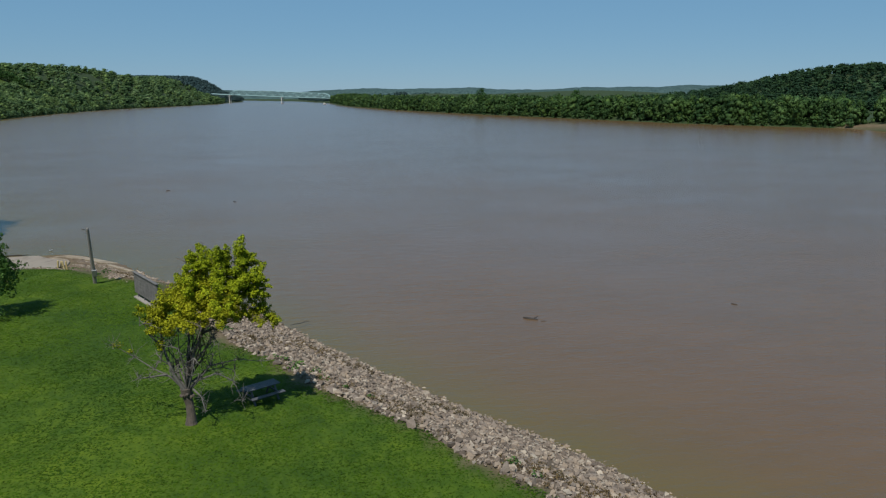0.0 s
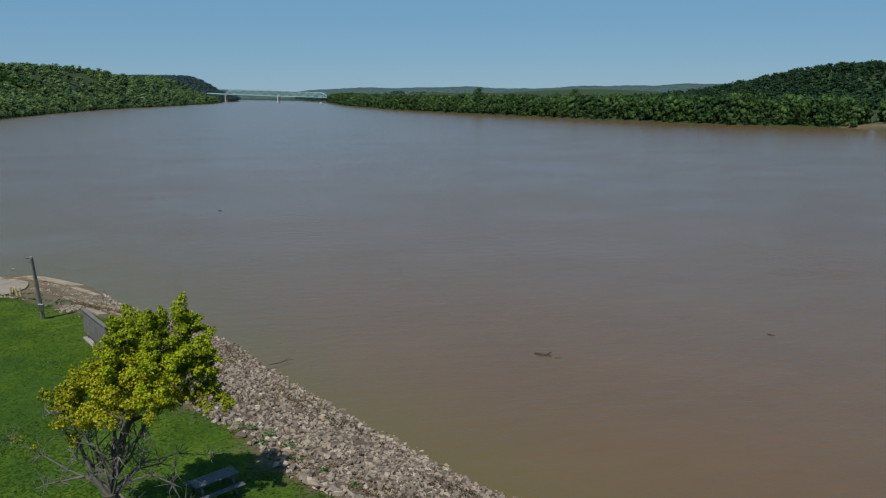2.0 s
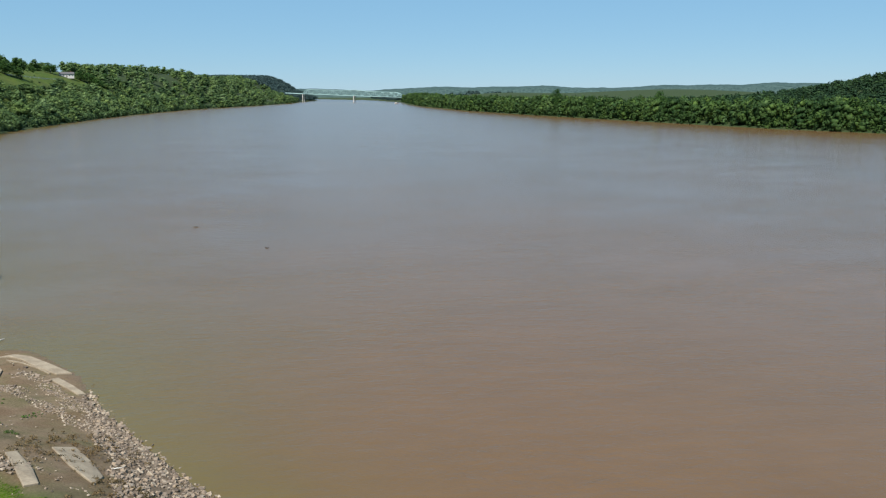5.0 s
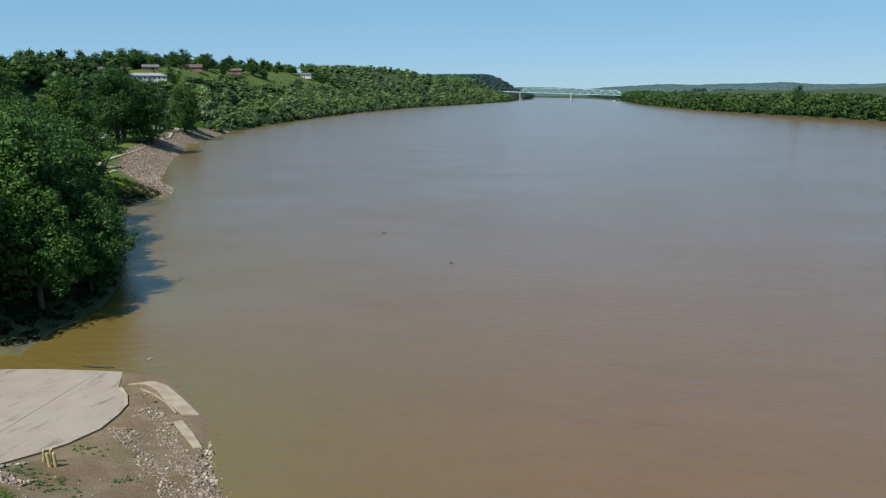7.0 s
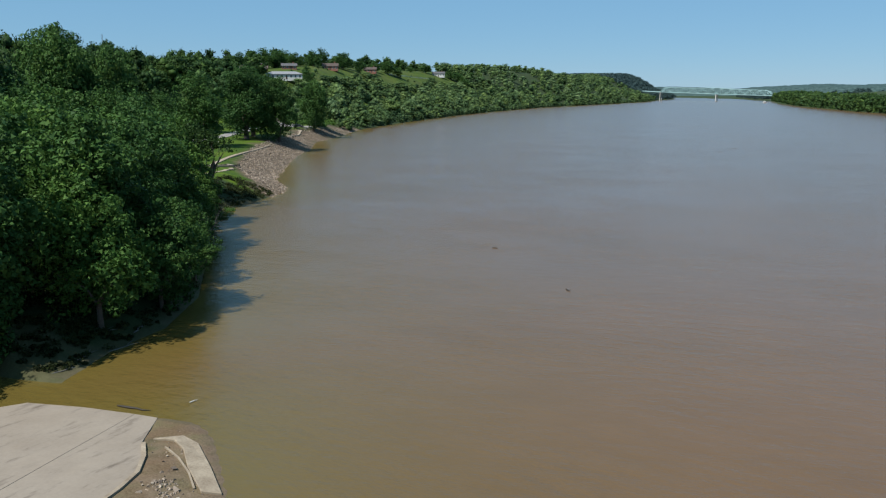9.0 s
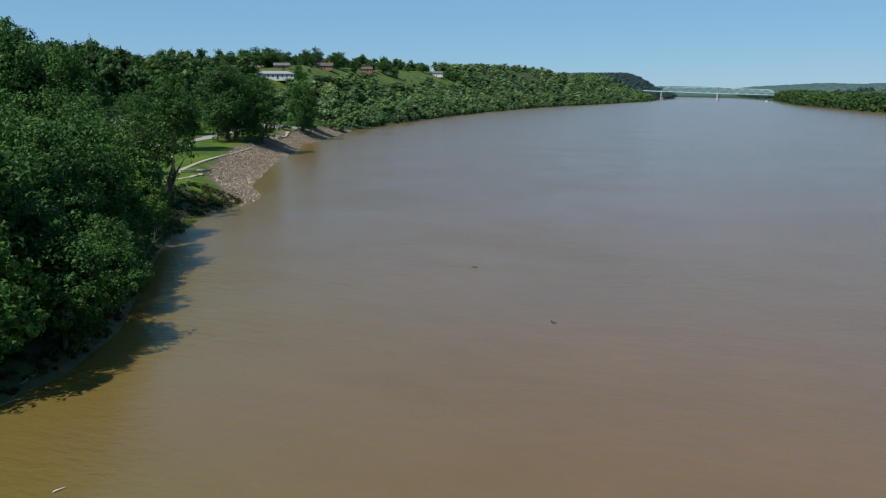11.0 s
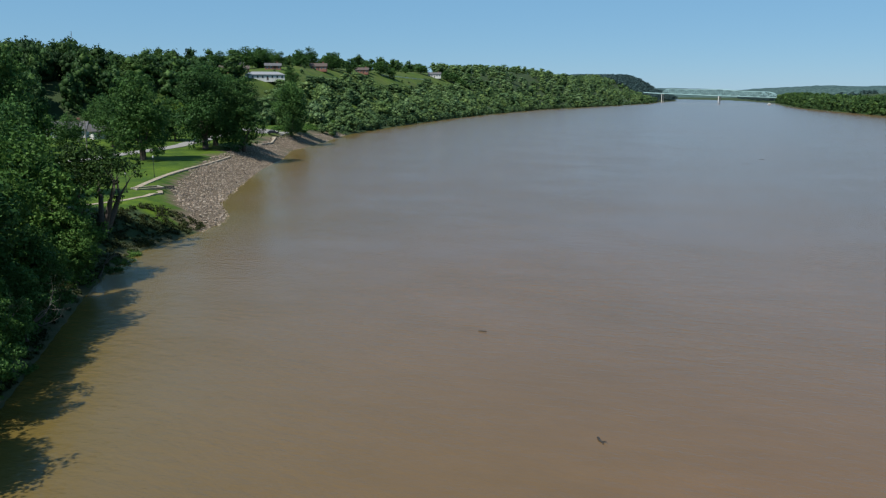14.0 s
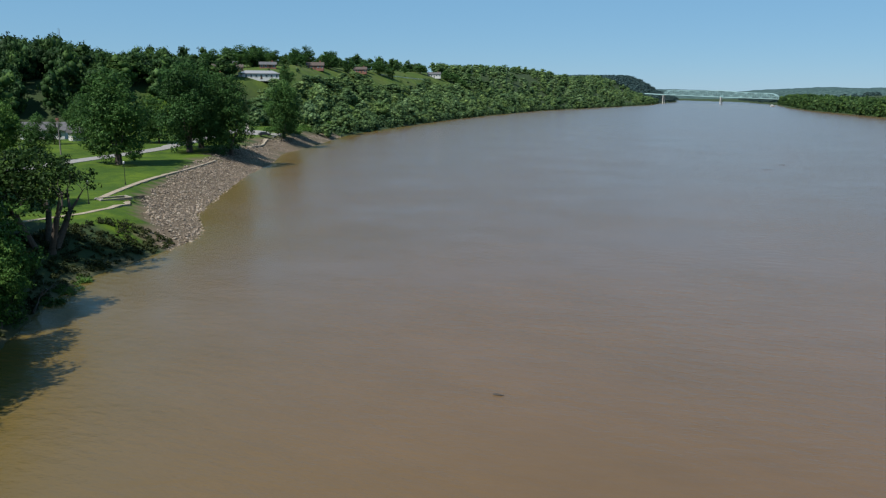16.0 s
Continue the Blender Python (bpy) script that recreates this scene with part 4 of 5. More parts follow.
    sprays += [(-2.9, 0.3, 3.9, 0.2), (-2.4, 0.2, 3.6, 0.14)]
    low = [q[0] * 0.3 + q[2] + rng.normal() * 0.5 < 6.7 for q in sprays]
    gold = [q for q, k in zip(sprays, low) if k]
    lime = [q for q, k in zip(sprays, low) if not k]
    for lob, mat, label in ((gold, MAT_LEAF_YELLOW, "patchy golden-yellow leaves"), (lime, MAT_LEAF_LIME, "lime-green leaves of the upper crown")):
        lv, lf = leaf_cloud(rng, lob, 44000, 0.074, loose=True)
        part("crown", cloud_mesh("crown", lv, lf, mat), mat, ob, label)


lawn_tree()

# ---- shapes ----
def boxes(*specs):
    """A mesh (vertices, faces) of boxes: centre x, y, z, size x, y, z, turn about z in degrees."""
    v, f = [], []
    for cx, cy, cz, sx, sy, sz, *turn in specs:
        c, s = math.cos(radians(turn[0] if turn else 0)), math.sin(radians(turn[0] if turn else 0))
        n = len(v)
        for z in (-0.5, 0.5):
            for x, y in ((-0.5, -0.5), (0.5, -0.5), (0.5, 0.5), (-0.5, 0.5)):
                v.append((cx + x * sx * c - y * sy * s, cy + x * sx * s + y * sy * c, cz + z * sz))
        f += [tuple(n + k for k in q) for q in ((3, 2, 1, 0), (4, 5, 6, 7), (0, 1, 5, 4), (1, 2, 6, 5), (2, 3, 7, 6), (3, 0, 4, 7))]
    return v, f


def beam(a, b, w, h=None):
    """A straight square bar from a to b."""
    a, b, h = Vector(a), Vector(b), h or w
    d = (b - a).normalized()
    s = d.cross(Vector((0, 0, 1)))
    s = s.normalized() if s.length > 1e-4 else Vector((1, 0, 0))
    u = s.cross(d)
    v = [tuple(p + s * i * w / 2 + u * j * h / 2) for p in (a, b) for i, j in ((-1, -1), (1, -1), (1, 1), (-1, 1))]
    return v, [(3, 2, 1, 0), (4, 5, 6, 7), (0, 1, 5, 4), (1, 2, 6, 5), (2, 3, 7, 6), (3, 0, 4, 7)]


def joined(*meshes):
    v, f = [], []
    for mv, mf in meshes:
        f += [tuple(i + len(v) for i in q) for q in mf]
        v += list(mv)
    return v, f


def bevel(ob, width):
    m = ob.modifiers.new("bevel", "BEVEL")
    m.width, m.segments, m.limit_method = width, 2, "ANGLE"
    return ob


def slab(outline, z_of, thick):
    """A flat piece with this outline; z_of(x, y) is its upper side."""
    n = len(outline)
    v = [(x, y, z_of(x, y)) for x, y in outline] + [(x, y, z_of(x, y) - thick) for x, y in outline]
    f = [tuple(range(n)), tuple(range(2 * n - 1, n - 1, -1))] + [(i, i + n, (i + 1) % n + n, (i + 1) % n) for i in range(n)]
    return v, f


def strip(pts, half, z_up, thick, zs=None):
    """A band along pts on the ground, standing z_up proud of it."""
    v, f = [], []
    P = np.array(pts, float)
    for i, p in enumerate(P):
        d = P[min(i + 1, len(P) - 1)] - P[max(i - 1, 0)]
        d = d / np.hypot(*d)
        nrm = np.array([-d[1], d[0]]) * half
        for q, lo in ((p + nrm, 0), (p - nrm, 0), (p - nrm, 1), (p + nrm, 1)):
            z = (h_at(*p) if zs is None else zs(*p)) + z_up - lo * thick
            v.append((q[0], q[1], z))
    for i in range(len(P) - 1):
        a, b = i * 4, i * 4 + 4
        for k in range(4):
            f.append((a + k, a + (k + 1) % 4, b + (k + 1) % 4, b + k))
    f += [(3, 2, 1, 0), tuple(len(v) - 4 + k for k in range(4))]
    return v, f


def dense(pts, step):
    out = []
    for a, b in zip(pts[:-1], pts[1:]):
        n = max(1, int(math.dist(a, b) / step))
        out += [(a[0] + (b[0] - a[0]) * i / n, a[1] + (b[1] - a[1]) * i / n) for i in range(n)]
    return out + [pts[-1]]


# ---- bridge ----
def build_bridge():
    L, M, R = Vector((-121.6, 1895.0, 19.6)), Vector((1.7, 1850.0, 15.0)), Vector((117.6, 1806.0, 11.6))
    ob = thing("truss_bridge", "long pale blue steel truss bridge on concrete piers", "bridge", pose(0, 0, 0))
    dirx = (R - L).normalized()
    across = Vector((-dirx.y, dirx.x, 0)).normalized() * 5.5
    n = 24
    deck = [L.lerp(M, i / 12) if i <= 12 else M.lerp(R, (i - 12) / 12) for i in range(n + 1)]
    depth = [0, 10.2] + [11.2 + 2.6 * math.exp(-((i - 12) / 3.0) ** 2) for i in range(2, n - 1)] + [9.0, 0]
    for sgn in (-1, 1):
        low = [p + across * sgn for p in deck]
        topc = [p + Vector((0, 0, depth[i])) for i, p in enumerate(low)]
        bars = []
        for i in range(n):
            bars.append(beam(low[i], low[i + 1], 0.7))
            bars.append(beam(topc[i] if depth[i] else low[i], topc[i + 1] if depth[i + 1] else low[i + 1], 0.75))
            if depth[i]:
                bars.append(beam(low[i], topc[i], 0.45))
            a, b = (low[i], topc[i + 1]) if i % 2 == 0 else (topc[i], low[i + 1])
            bars.append(beam(a, b, 0.5))
        part("truss", joined(*bars), MAT_STEEL, ob)
    part("deck", joined(*[beam(deck[i], deck[i + 1], 9.0, 1.0) for i in range(n)]), MAT_STEEL, ob)
    end = L - dirx * 160 + Vector((0, 0, 2))
    part("approach", beam(end, L, 9.0, 1.6), MAT_STEEL, ob)
    for p, w in ((L, 1.5), (M, 1.8), (R, 1.4)):
        part("pier", joined(*[beam(p + across * s + Vector((0, 0, -0.6)), Vector((p.x, p.y, -3)) + across * s, w, w) for s in (-0.9, 0.9)], beam(p + across + Vector((0, 0, -1.6)), p - across + Vector((0, 0, -1.6)), 1.6, 1.4)), MAT_PIER, ob)
    for s in (0.33, 0.66):
        p = end.lerp(L, s)
        part("pier", beam(p, (p.x, p.y, h_at(p.x, p.y) - 1), 2.0), MAT_PIER, ob)


build_bridge()


def build_boat():
    ob = thing("boat", "small white cabin boat on the river", "boat", pose(87, 1560, 0, 0, 0, 25))
    hull = [(-4, -1.3, 0.9), (2.5, -1.3, 0.9), (5, 0, 1.3), (2.5, 1.3, 0.9), (-4, 1.3, 0.9), (-3.8, -0.9, -0.3), (2.2, -0.9, -0.3), (4.2, 0, -0.2), (2.2, 0.9, -0.3), (-3.8, 0.9, -0.3)]
    part("hull", (hull, [(0, 1, 2, 3, 4), (9, 8, 7, 6, 5)] + [(i, i + 5, (i + 1) % 5 + 5, (i + 1) % 5) for i in range(5)]), MAT_WHITE, ob)
    part("cabin", boxes((-1.2, 0, 1.9, 4.2, 2.0, 2.0), (-1.6, 0, 3.2, 2.0, 1.6, 0.8)), MAT_WHITE, ob)


build_boat()


# ---- boat ramp ----
def build_ramp():
    ob = new("boat_ramp")
    tagged(ob, "pale worn concrete boat ramp sloping into the river", "boat ramp", kind="structure")
    ys = [95.6, 93.5, 91.9, 91.1, 90.4, 89.5, 88.6, 87.6, 86.7, 85.5, 84.2, 83, 81.7, 80.2, 78.5, 76, 72, 66]
    edge = [(float(RAMP_EDGE(y)), y) for y in ys]
    # joints run down the slope towards the water
    z = lambda x, y: ramp_z(y)
    bevel(part("panel", slab([(-52, 66), (-38.9, 66), (-27.0, 75.7), (-30.78, 95.55), (-34.6, 95.15), (-38.5, 94.25), (-39.8, 92.0), (-44, 84)], z, 0.3), MAT_RAMP, ob), 0.02)
    outer = [(x - 0.3, y) for x, y in edge[::-1] if y > 76.2]
    bevel(part("panel", slab([(-26.985, 75.8)] + outer + [(-29.0, 95.6), (-30.765, 95.55)], z, 0.3), MAT_RAMP, ob), 0.02)
    kerb = dense([p for p in edge[2:] if p[0] > -39], 0.8)
    part("kerb", strip([(x - 0.17, y) for x, y in kerb], 0.12, 0.07, 0.6, z), MAT_SLAB, ob)


build_ramp()


def slab_thing(outline, lift, thick, label):
    """A broken concrete slab sunk in the soil, its face lift above it."""
    zs = [h_at(*p) + lift for p in outline]
    n = len(outline)
    v = [(x, y, z) for (x, y), z in zip(outline, zs)] + [(x, y, z - thick) for (x, y), z in zip(outline, zs)]
    f = [tuple(range(n)), tuple(range(2 * n - 1, n - 1, -1))] + [(i, i + n, (i + 1) % n + n, (i + 1) % n) for i in range(n)]
    ob = mesh_object("concrete_slab", v, f, MAT_SLAB, False)
    bevel(ob, 0.04)
    return tagged(ob, label, "slab", "old landing slabs")


def build_slabs():
    slab_thing([(-26.7, 92.6), (-25.4, 93.7), (-24.0, 93.3), (-21.6, 91.3), (-19.4, 89.3), (-20.4, 88.9), (-22.6, 90.6), (-24.2, 92.2), (-25.4, 92.9)][::-1], 0.13, 0.5, "curved pale concrete slab tilted at the water's edge")
    slab_thing([(-20.3, 87.5), (-19.9, 88.0), (-18.4, 86.6), (-17.0, 85.1), (-17.4, 84.8), (-18.9, 86.2)][::-1], 0.13, 0.5, "broken pale concrete slab half buried in silt")
    slab_thing([(-14.2, 72.3), (-13.4, 73.4), (-11.8, 71.3), (-10.6, 69.3), (-10.4, 67.5), (-12.4, 69.8)][::-1], 0.09, 0.5, "tilted pale concrete slab on bare soil")
    slab_thing([(-15.3, 69.7), (-15.0, 70.3), (-13.3, 68.0), (-12.2, 66.0), (-12.7, 65.6), (-14.0, 67.7)][::-1], 0.1, 0.4, "narrow pale concrete slab beside loose stones")
    v = strip(dense([(-25.2, 91.9), (-23.7, 91.2), (-22.2, 90.2), (-20.9, 89.0)], 0.6), 0.05, 0.1, 0.5)
    tagged(mesh_object("old_kerb", *v, MAT_SLAB, False), "thin curved remains of a concrete kerb", "kerb")


build_slabs()


def build_posts():
    for x, y, lean in ((-22.3, 78.7, 5), (-22.15, 78.95, 9), (-21.6, 78.3, -9), (-21.45, 78.5, -4)):
        ob = thing("bollard", "leaning faded yellow timber bollard beside the ramp", "bollard", pose(x, y, h_at(x, y) - 0.2, lean * 0.5, lean, 20), "ramp bollards")
        v, f = [], []
        tube(v, f, [(0, 0, 0), (0, 0, 0.5), (0, 0, 0.92), (0, 0, 0.96)], [0.085, 0.08, 0.08, 0.05], 10)
        part("post", (v, f), MAT_YELLOW, ob)


build_posts()


# ---- lawn things ----
def build_pole():
    x, y = -16.1, 65.85
    ob = thing("utility_pole", "leaning grey timber utility pole with a meter box", "pole", pose(x, y, h_at(x, y) - 0.3, 20, 3, 0))
    v, f = [], []
    tube(v, f, [(0, 0, 0), (0, 0, 2), (0, 0, 5.0), (0, 0, 5.1)], [0.14, 0.125, 0.095, 0.06], 12)
    part("shaft", (v, f), MAT_WOOD_POLE, ob)
    box = bevel(part("meter_box", boxes((0.1, -0.2, 1.35, 0.32, 0.18, 0.55)), MAT_METAL, ob, "grey metal meter box"), 0.02)
    part("conduit", beam((0.12, -0.18, 0.1), (0.12, -0.18, 1.1), 0.06), MAT_METAL, ob)
    part("conduit", beam((0.1, -0.17, 1.6), (0.1, -0.14, 3.4), 0.05), MAT_METAL, ob)
    part("bracket", beam((0, 0, 4.95), (-0.35, 0, 5.0), 0.06), MAT_METAL, ob)
    part("bracket", beam((0, 0, 4.65), (-0.25, 0, 4.7), 0.05), MAT_METAL, ob)


build_pole()


def build_sign():
    a, b = Vector((-12.2, 60.2, 0)), Vector((-10.1, 56.2, 0))
    d = (b - a).normalized()
    ln = (b - a).length
    mid = (a + b) / 2
    ang = math.degrees(math.atan2(d.y, d.x))
    ob = thing("sign_board", "long weathered grey timber sign board on concrete footing", "sign", pose(mid.x, mid.y, h_at(mid.x, mid.y), 0, 0, ang))
    for k in range(6):
        bevel(part("plank", boxes((0, 0, 0.47 + k * 0.232, ln, 0.07, 0.225)), MAT_WOOD_GREY, ob), 0.01)
    part("cap", boxes((0, 0, 1.78, ln + 0.1, 0.2, 0.06)), MAT_WOOD_GREY, ob)
    for s in (-0.42, -0.14, 0.14, 0.42):
        bevel(part("post", boxes((s * ln, 0.1, 0.8, 0.14, 0.12, 1.9)), MAT_WOOD_GREY, ob), 0.01)
    bevel(part("footing", boxes((0, 0.0, -0.02, ln, 0.3, 0.22)), MAT_CONCRETE, ob, "pale concrete footing"), 0.03)
    bevel(part("footing", boxes((ln / 2 - 0.3, 0.0, 0.1, 0.7, 0.5, 0.36)), MAT_SLAB, ob, "broken end of the concrete footing"), 0.04)


build_sign()


def build_table():
    x, y = -3.3, 40.4
    ob = thing("picnic_table", "grey picnic table in the shade of the tree", "table", pose(x, y, h_at(x, y), 0, 0, 30) @ Matrix.Scale(0.9, 4))
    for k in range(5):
        bevel(part("top_board", boxes((0, -0.3 + k * 0.15, 0.74, 1.85, 0.14, 0.045)), MAT_WOOD_SHADED, ob), 0.008)
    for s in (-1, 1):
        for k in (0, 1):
            bevel(part("seat_board", boxes((0, s * (0.66 + k * 0.14), 0.44, 1.85, 0.13, 0.045)), MAT_WOOD_SHADED, ob), 0.008)
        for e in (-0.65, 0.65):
            part("leg", beam((e, s * 0.62, 0.0), (e, s * 0.2, 0.72), 0.09, 0.05), MAT_WOOD_SHADED, ob)
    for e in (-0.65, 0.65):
        part("crosspiece", boxes((e, 0, 0.39, 0.05, 1.6, 0.09)), MAT_WOOD_SHADED, ob)


build_table()


# ---- floating and stranded wood ----
def driftwood(x, y, z, ln, r, turn, label, mat, fork=True):
    rng = np.random.default_rng(int(abs(x * 10 + y)))
    v, f = [], []
    pts = [(-ln / 2 + ln * k / 5, 0.06 * ln * rng.normal() * 0.4, 0.05 * rng.normal() * r) for k in range(6)]
    tube(v, f, pts, [r * 0.6, r, r, r * 0.8, r * 0.55, r * 0.2], 7)
    if fork:
        tube(v, f, [pts[3], (pts[4][0], pts[4][1] + ln * 0.14, r), (pts[4][0] + ln * 0.15, pts[4][1] + ln * 0.2, r * 2)], [r * 0.5, r * 0.35, r * 0.1], 5)
    ob = mesh_object("driftwood_log", v, f, mat)
    ob.matrix_world = pose(x, y, z, 0, 0, turn)
    tagged(ob, label, "driftwood", "drifting logs")


for x, y, ln, r, turn in ((17.1, 61.8, 1.25, 0.12, -38), (17.9, 61.0, 0.5, 0.03, -5), (35.7, 62.2, 0.55, 0.06, -50), (-10.2, 135.4, 1.0, 0.09, -60), (-23.3, 153.3, 0.8, 0.1, 5), (5.2, 334.3, 3, 0.05, 3), (10.4, 352.4, 2.0, 0.07, 10)):
    driftwood(x, y, 0.01, ln, r, turn, "dark wet log floating in the brown water", MAT_WOOD_WET, ln > 0.8)
driftwood(-1.0, 63.4, 0.35, 1.9, 0.03, 25, "thin dead branch caught on the stones", MAT_WOOD_WET)
driftwood(-10.8, 71.3, 1.45, 1.2, 0.035, 20, "pale bleached stick lying on the bank", MAT_WHITE, False)
# Stick shape put in for a white wading bird by the ramp.
driftwood(-28.5, 98.5, 0.08, 0.7, 0.035, 75, "pale stick in place of a white wading bird in the shallows", MAT_WHITE, False)
driftwood(-31.5, 96.2, 0.06, 2.6, 0.08, 4, "waterlogged log at the foot of the ramp", MAT_WOOD_WET, False)


for x, y, ln, r, turn in ((-41.0, 105.4, 3.2, 0.06, 76), (-41.7, 102.4, 2.4, 0.05, 98), (-42.4, 109.0, 3.0, 0.07, 112), (-40.9, 99.4, 1.8, 0.04, 70), (-43.6, 105.8, 2.6, 0.06, 60)):
    driftwood(x, y, h_at(x, y) + 0.06, ln, r, turn, "grey dead branch stranded on the muddy shore", MAT_WOOD_GREY)


# ---- park: path, road, lamps ----
def build_park():
    low = dense([(-96.0, 176.0), (-94.7, 181.0), (-93.4, 184.3), (-93.1, 189.5), (-95.2, 195.3), (-97.3, 197.6)], 1.5)
    up = dense([(-100.8, 195.2), (-104.8, 202.9), (-110.4, 214.4), (-117.0, 230.4), (-123.7, 246.8), (-132.2, 266.2)], 2)
    tagged(mesh_object("pavement", *strip(low, 0.55, 0.06, 0.4), MAT_SLAB, False), "narrow tan concrete riverside walk", "path", kind="structure")
    tagged(mesh_object("pavement", *strip(up, 0.6, 0.06, 0.4), MAT_SLAB, False), "narrow tan concrete walk above the stone bank", "path", kind="structure")
    tagged(mesh_object("pavement", *strip(dense([(-149.5, 306.6), (-155.5, 321.6), (-162.0, 335.6)], 2), 0.8, 0.06, 0.4), MAT_SLAB, False), "narrow tan concrete walk to the landing", "path", kind="structure")
    tagged(mesh_object("pavement", *strip(dense([(-196.6, 374.8), (-207.3, 388.7), (-217.8, 404.6)], 2), 0.9, 0.06, 0.4), MAT_CONCRETE, False), "concrete footpath climbing the grass", "path", kind="structure")
    road = dense([(-123.3, 120.4), (-136.1, 172.1), (-143.7, 208.6), (-149.2, 233.8), (-152.5, 252.7), (-157.0, 272.8), (-163.5, 290.9), (-173.4, 314.4), (-184.3, 341.3), (-194.3, 365.0)], 3)
    tagged(mesh_object("road", *strip(road, 2.8, 0.07, 0.4), MAT_ASPHALT, False), "pale worn asphalt road along the park", "road", kind="structure")
    lot = [(-197.6, 370.5), (-195.3, 361.8), (-173.7, 341.1), (-164.2, 344.2), (-168.7, 357.1), (-184.7, 366.0)]
    tagged(mesh_object("parking_lot", *slab(lot[::-1], lambda x, y: h_at(x, y) + 0.12, 0.5), MAT_ASPHALT, False), "pale asphalt parking area near the water", "road", kind="structure")
    # brick planting bed between the two walks
    ob = thing("planting_bed", "low stone-edged bed between the two walks", "planter", pose(-99.3, 197.0, h_at(-99.3, 197.0), 0, 0, 62))
    for s in (-1, 1):
        bevel(part("wall", boxes((0, s * 1.4, 0.05, 4.4, 0.3, 0.4)), MAT_SLAB, ob), 0.02)
        bevel(part("wall", boxes((s * 2.3, 0, 0.05, 0.3, 3.1, 0.4)), MAT_CONCRETE, ob), 0.02)
    ob = thing("bench", "dark park bench facing the river", "bench", pose(-98.3, 201.6, h_at(-98.3, 201.6), 0, 0, 62))
    for k in range(3):
        part("seat_slat", boxes((0, -0.15 + 0.15 * k, 0.45, 1.8, 0.12, 0.04)), MAT_DARK_METAL, ob)
        part("back_slat", boxes((0, 0.26, 0.58 + 0.14 * k, 1.8, 0.04, 0.11)), MAT_DARK_METAL, ob)
    for e in (-0.8, 0.8):
        part("leg", joined(beam((e, -0.2, 0), (e, -0.2, 0.44), 0.06), beam((e, 0.24, 0), (e, 0.28, 0.95), 0.06)), MAT_DARK_METAL, ob)
    for x, y, hh in ((-110.5, 211.6, 4.3), (-98.5, 191.2, 3.6)):
        ob = thing("lamp_post", "dark slender park lamp post on the grass", "lamp", pose(x, y, h_at(x, y)), "park lamps")
        v, f = [], []
        tube(v, f, [(0, 0, -0.2), (0, 0, 0.3), (0, 0, 0.32), (0, 0, hh - 0.5)], [0.12, 0.12, 0.06, 0.05], 10)
        part("post", (v, f), MAT_DARK_METAL, ob)
        v, f = [], []
        tube(v, f, [(0, 0, hh - 0.5), (0, 0, hh - 0.4), (0, 0, hh - 0.1), (0, 0, hh)], [0.07, 0.14, 0.16, 0.05], 12)
        part("globe", (v, f), MAT_WHITE, ob, "pale round globe")
    ob = thing("utility_pole", "grey timber utility pole beside the road", "pole", pose(-164.8, 248.0, h_at(-164.8, 248.0)))
    v, f = [], []
    tube(v, f, [(0, 0, -0.3), (0, 0, 4), (0, 0, 8.5)], [0.17, 0.15, 0.12], 10)
    part("shaft", (v, f), MAT_WOOD_POLE, ob)
    part("crossarm", boxes((0, 0, 8.0, 2.0, 0.12, 0.12)), MAT_WOOD_POLE, ob)


build_park()


def build_car(x, y, turn, mat, label):
    ob = thing("car", label, "car", pose(x, y, h_at(x, y) + 0.12, 0, 0, turn))
    prof = [(-2.2, 0.35), (2.2, 0.35), (2.25, 0.75), (1.2, 0.9), (0.55, 1.4), (-1.2, 1.42), (-1.9, 0.95), (-2.25, 0.85)]
    n = len(prof)
    v = [(px, -0.88 + 0.1 * (pz > 1), pz) for px, pz in prof] + [(px, 0.88 - 0.1 * (pz > 1), pz) for px, pz in prof]
    f = [tuple(range(n)), tuple(range(2 * n - 1, n - 1, -1))] + [(i, i + n, (i + 1) % n + n, (i + 1) % n) for i in range(n)]
    bevel(part("body", (v, f), mat, ob), 0.06)
    for s in (-1, 1):
        part("window", boxes((-0.3, s * 0.83, 1.13, 1.7, 0.06, 0.34)), MAT_PANE, ob)
        for e in (-1.35, 1.35):
            w, fw = [], []
            tube(w, fw, [(e, s * 0.72, 0.33), (e, s * 0.92, 0.33)], [0.33, 0.33], 14)
            part("wheel", (w, fw), MAT_RUBBER, ob)


build_car(-164.7, 338.8, 40, MAT_BLACK, "black parked car beside the landing")
build_car(-213.6, 407.7, 130, MAT_BLUE, "blue parked car behind the trees")


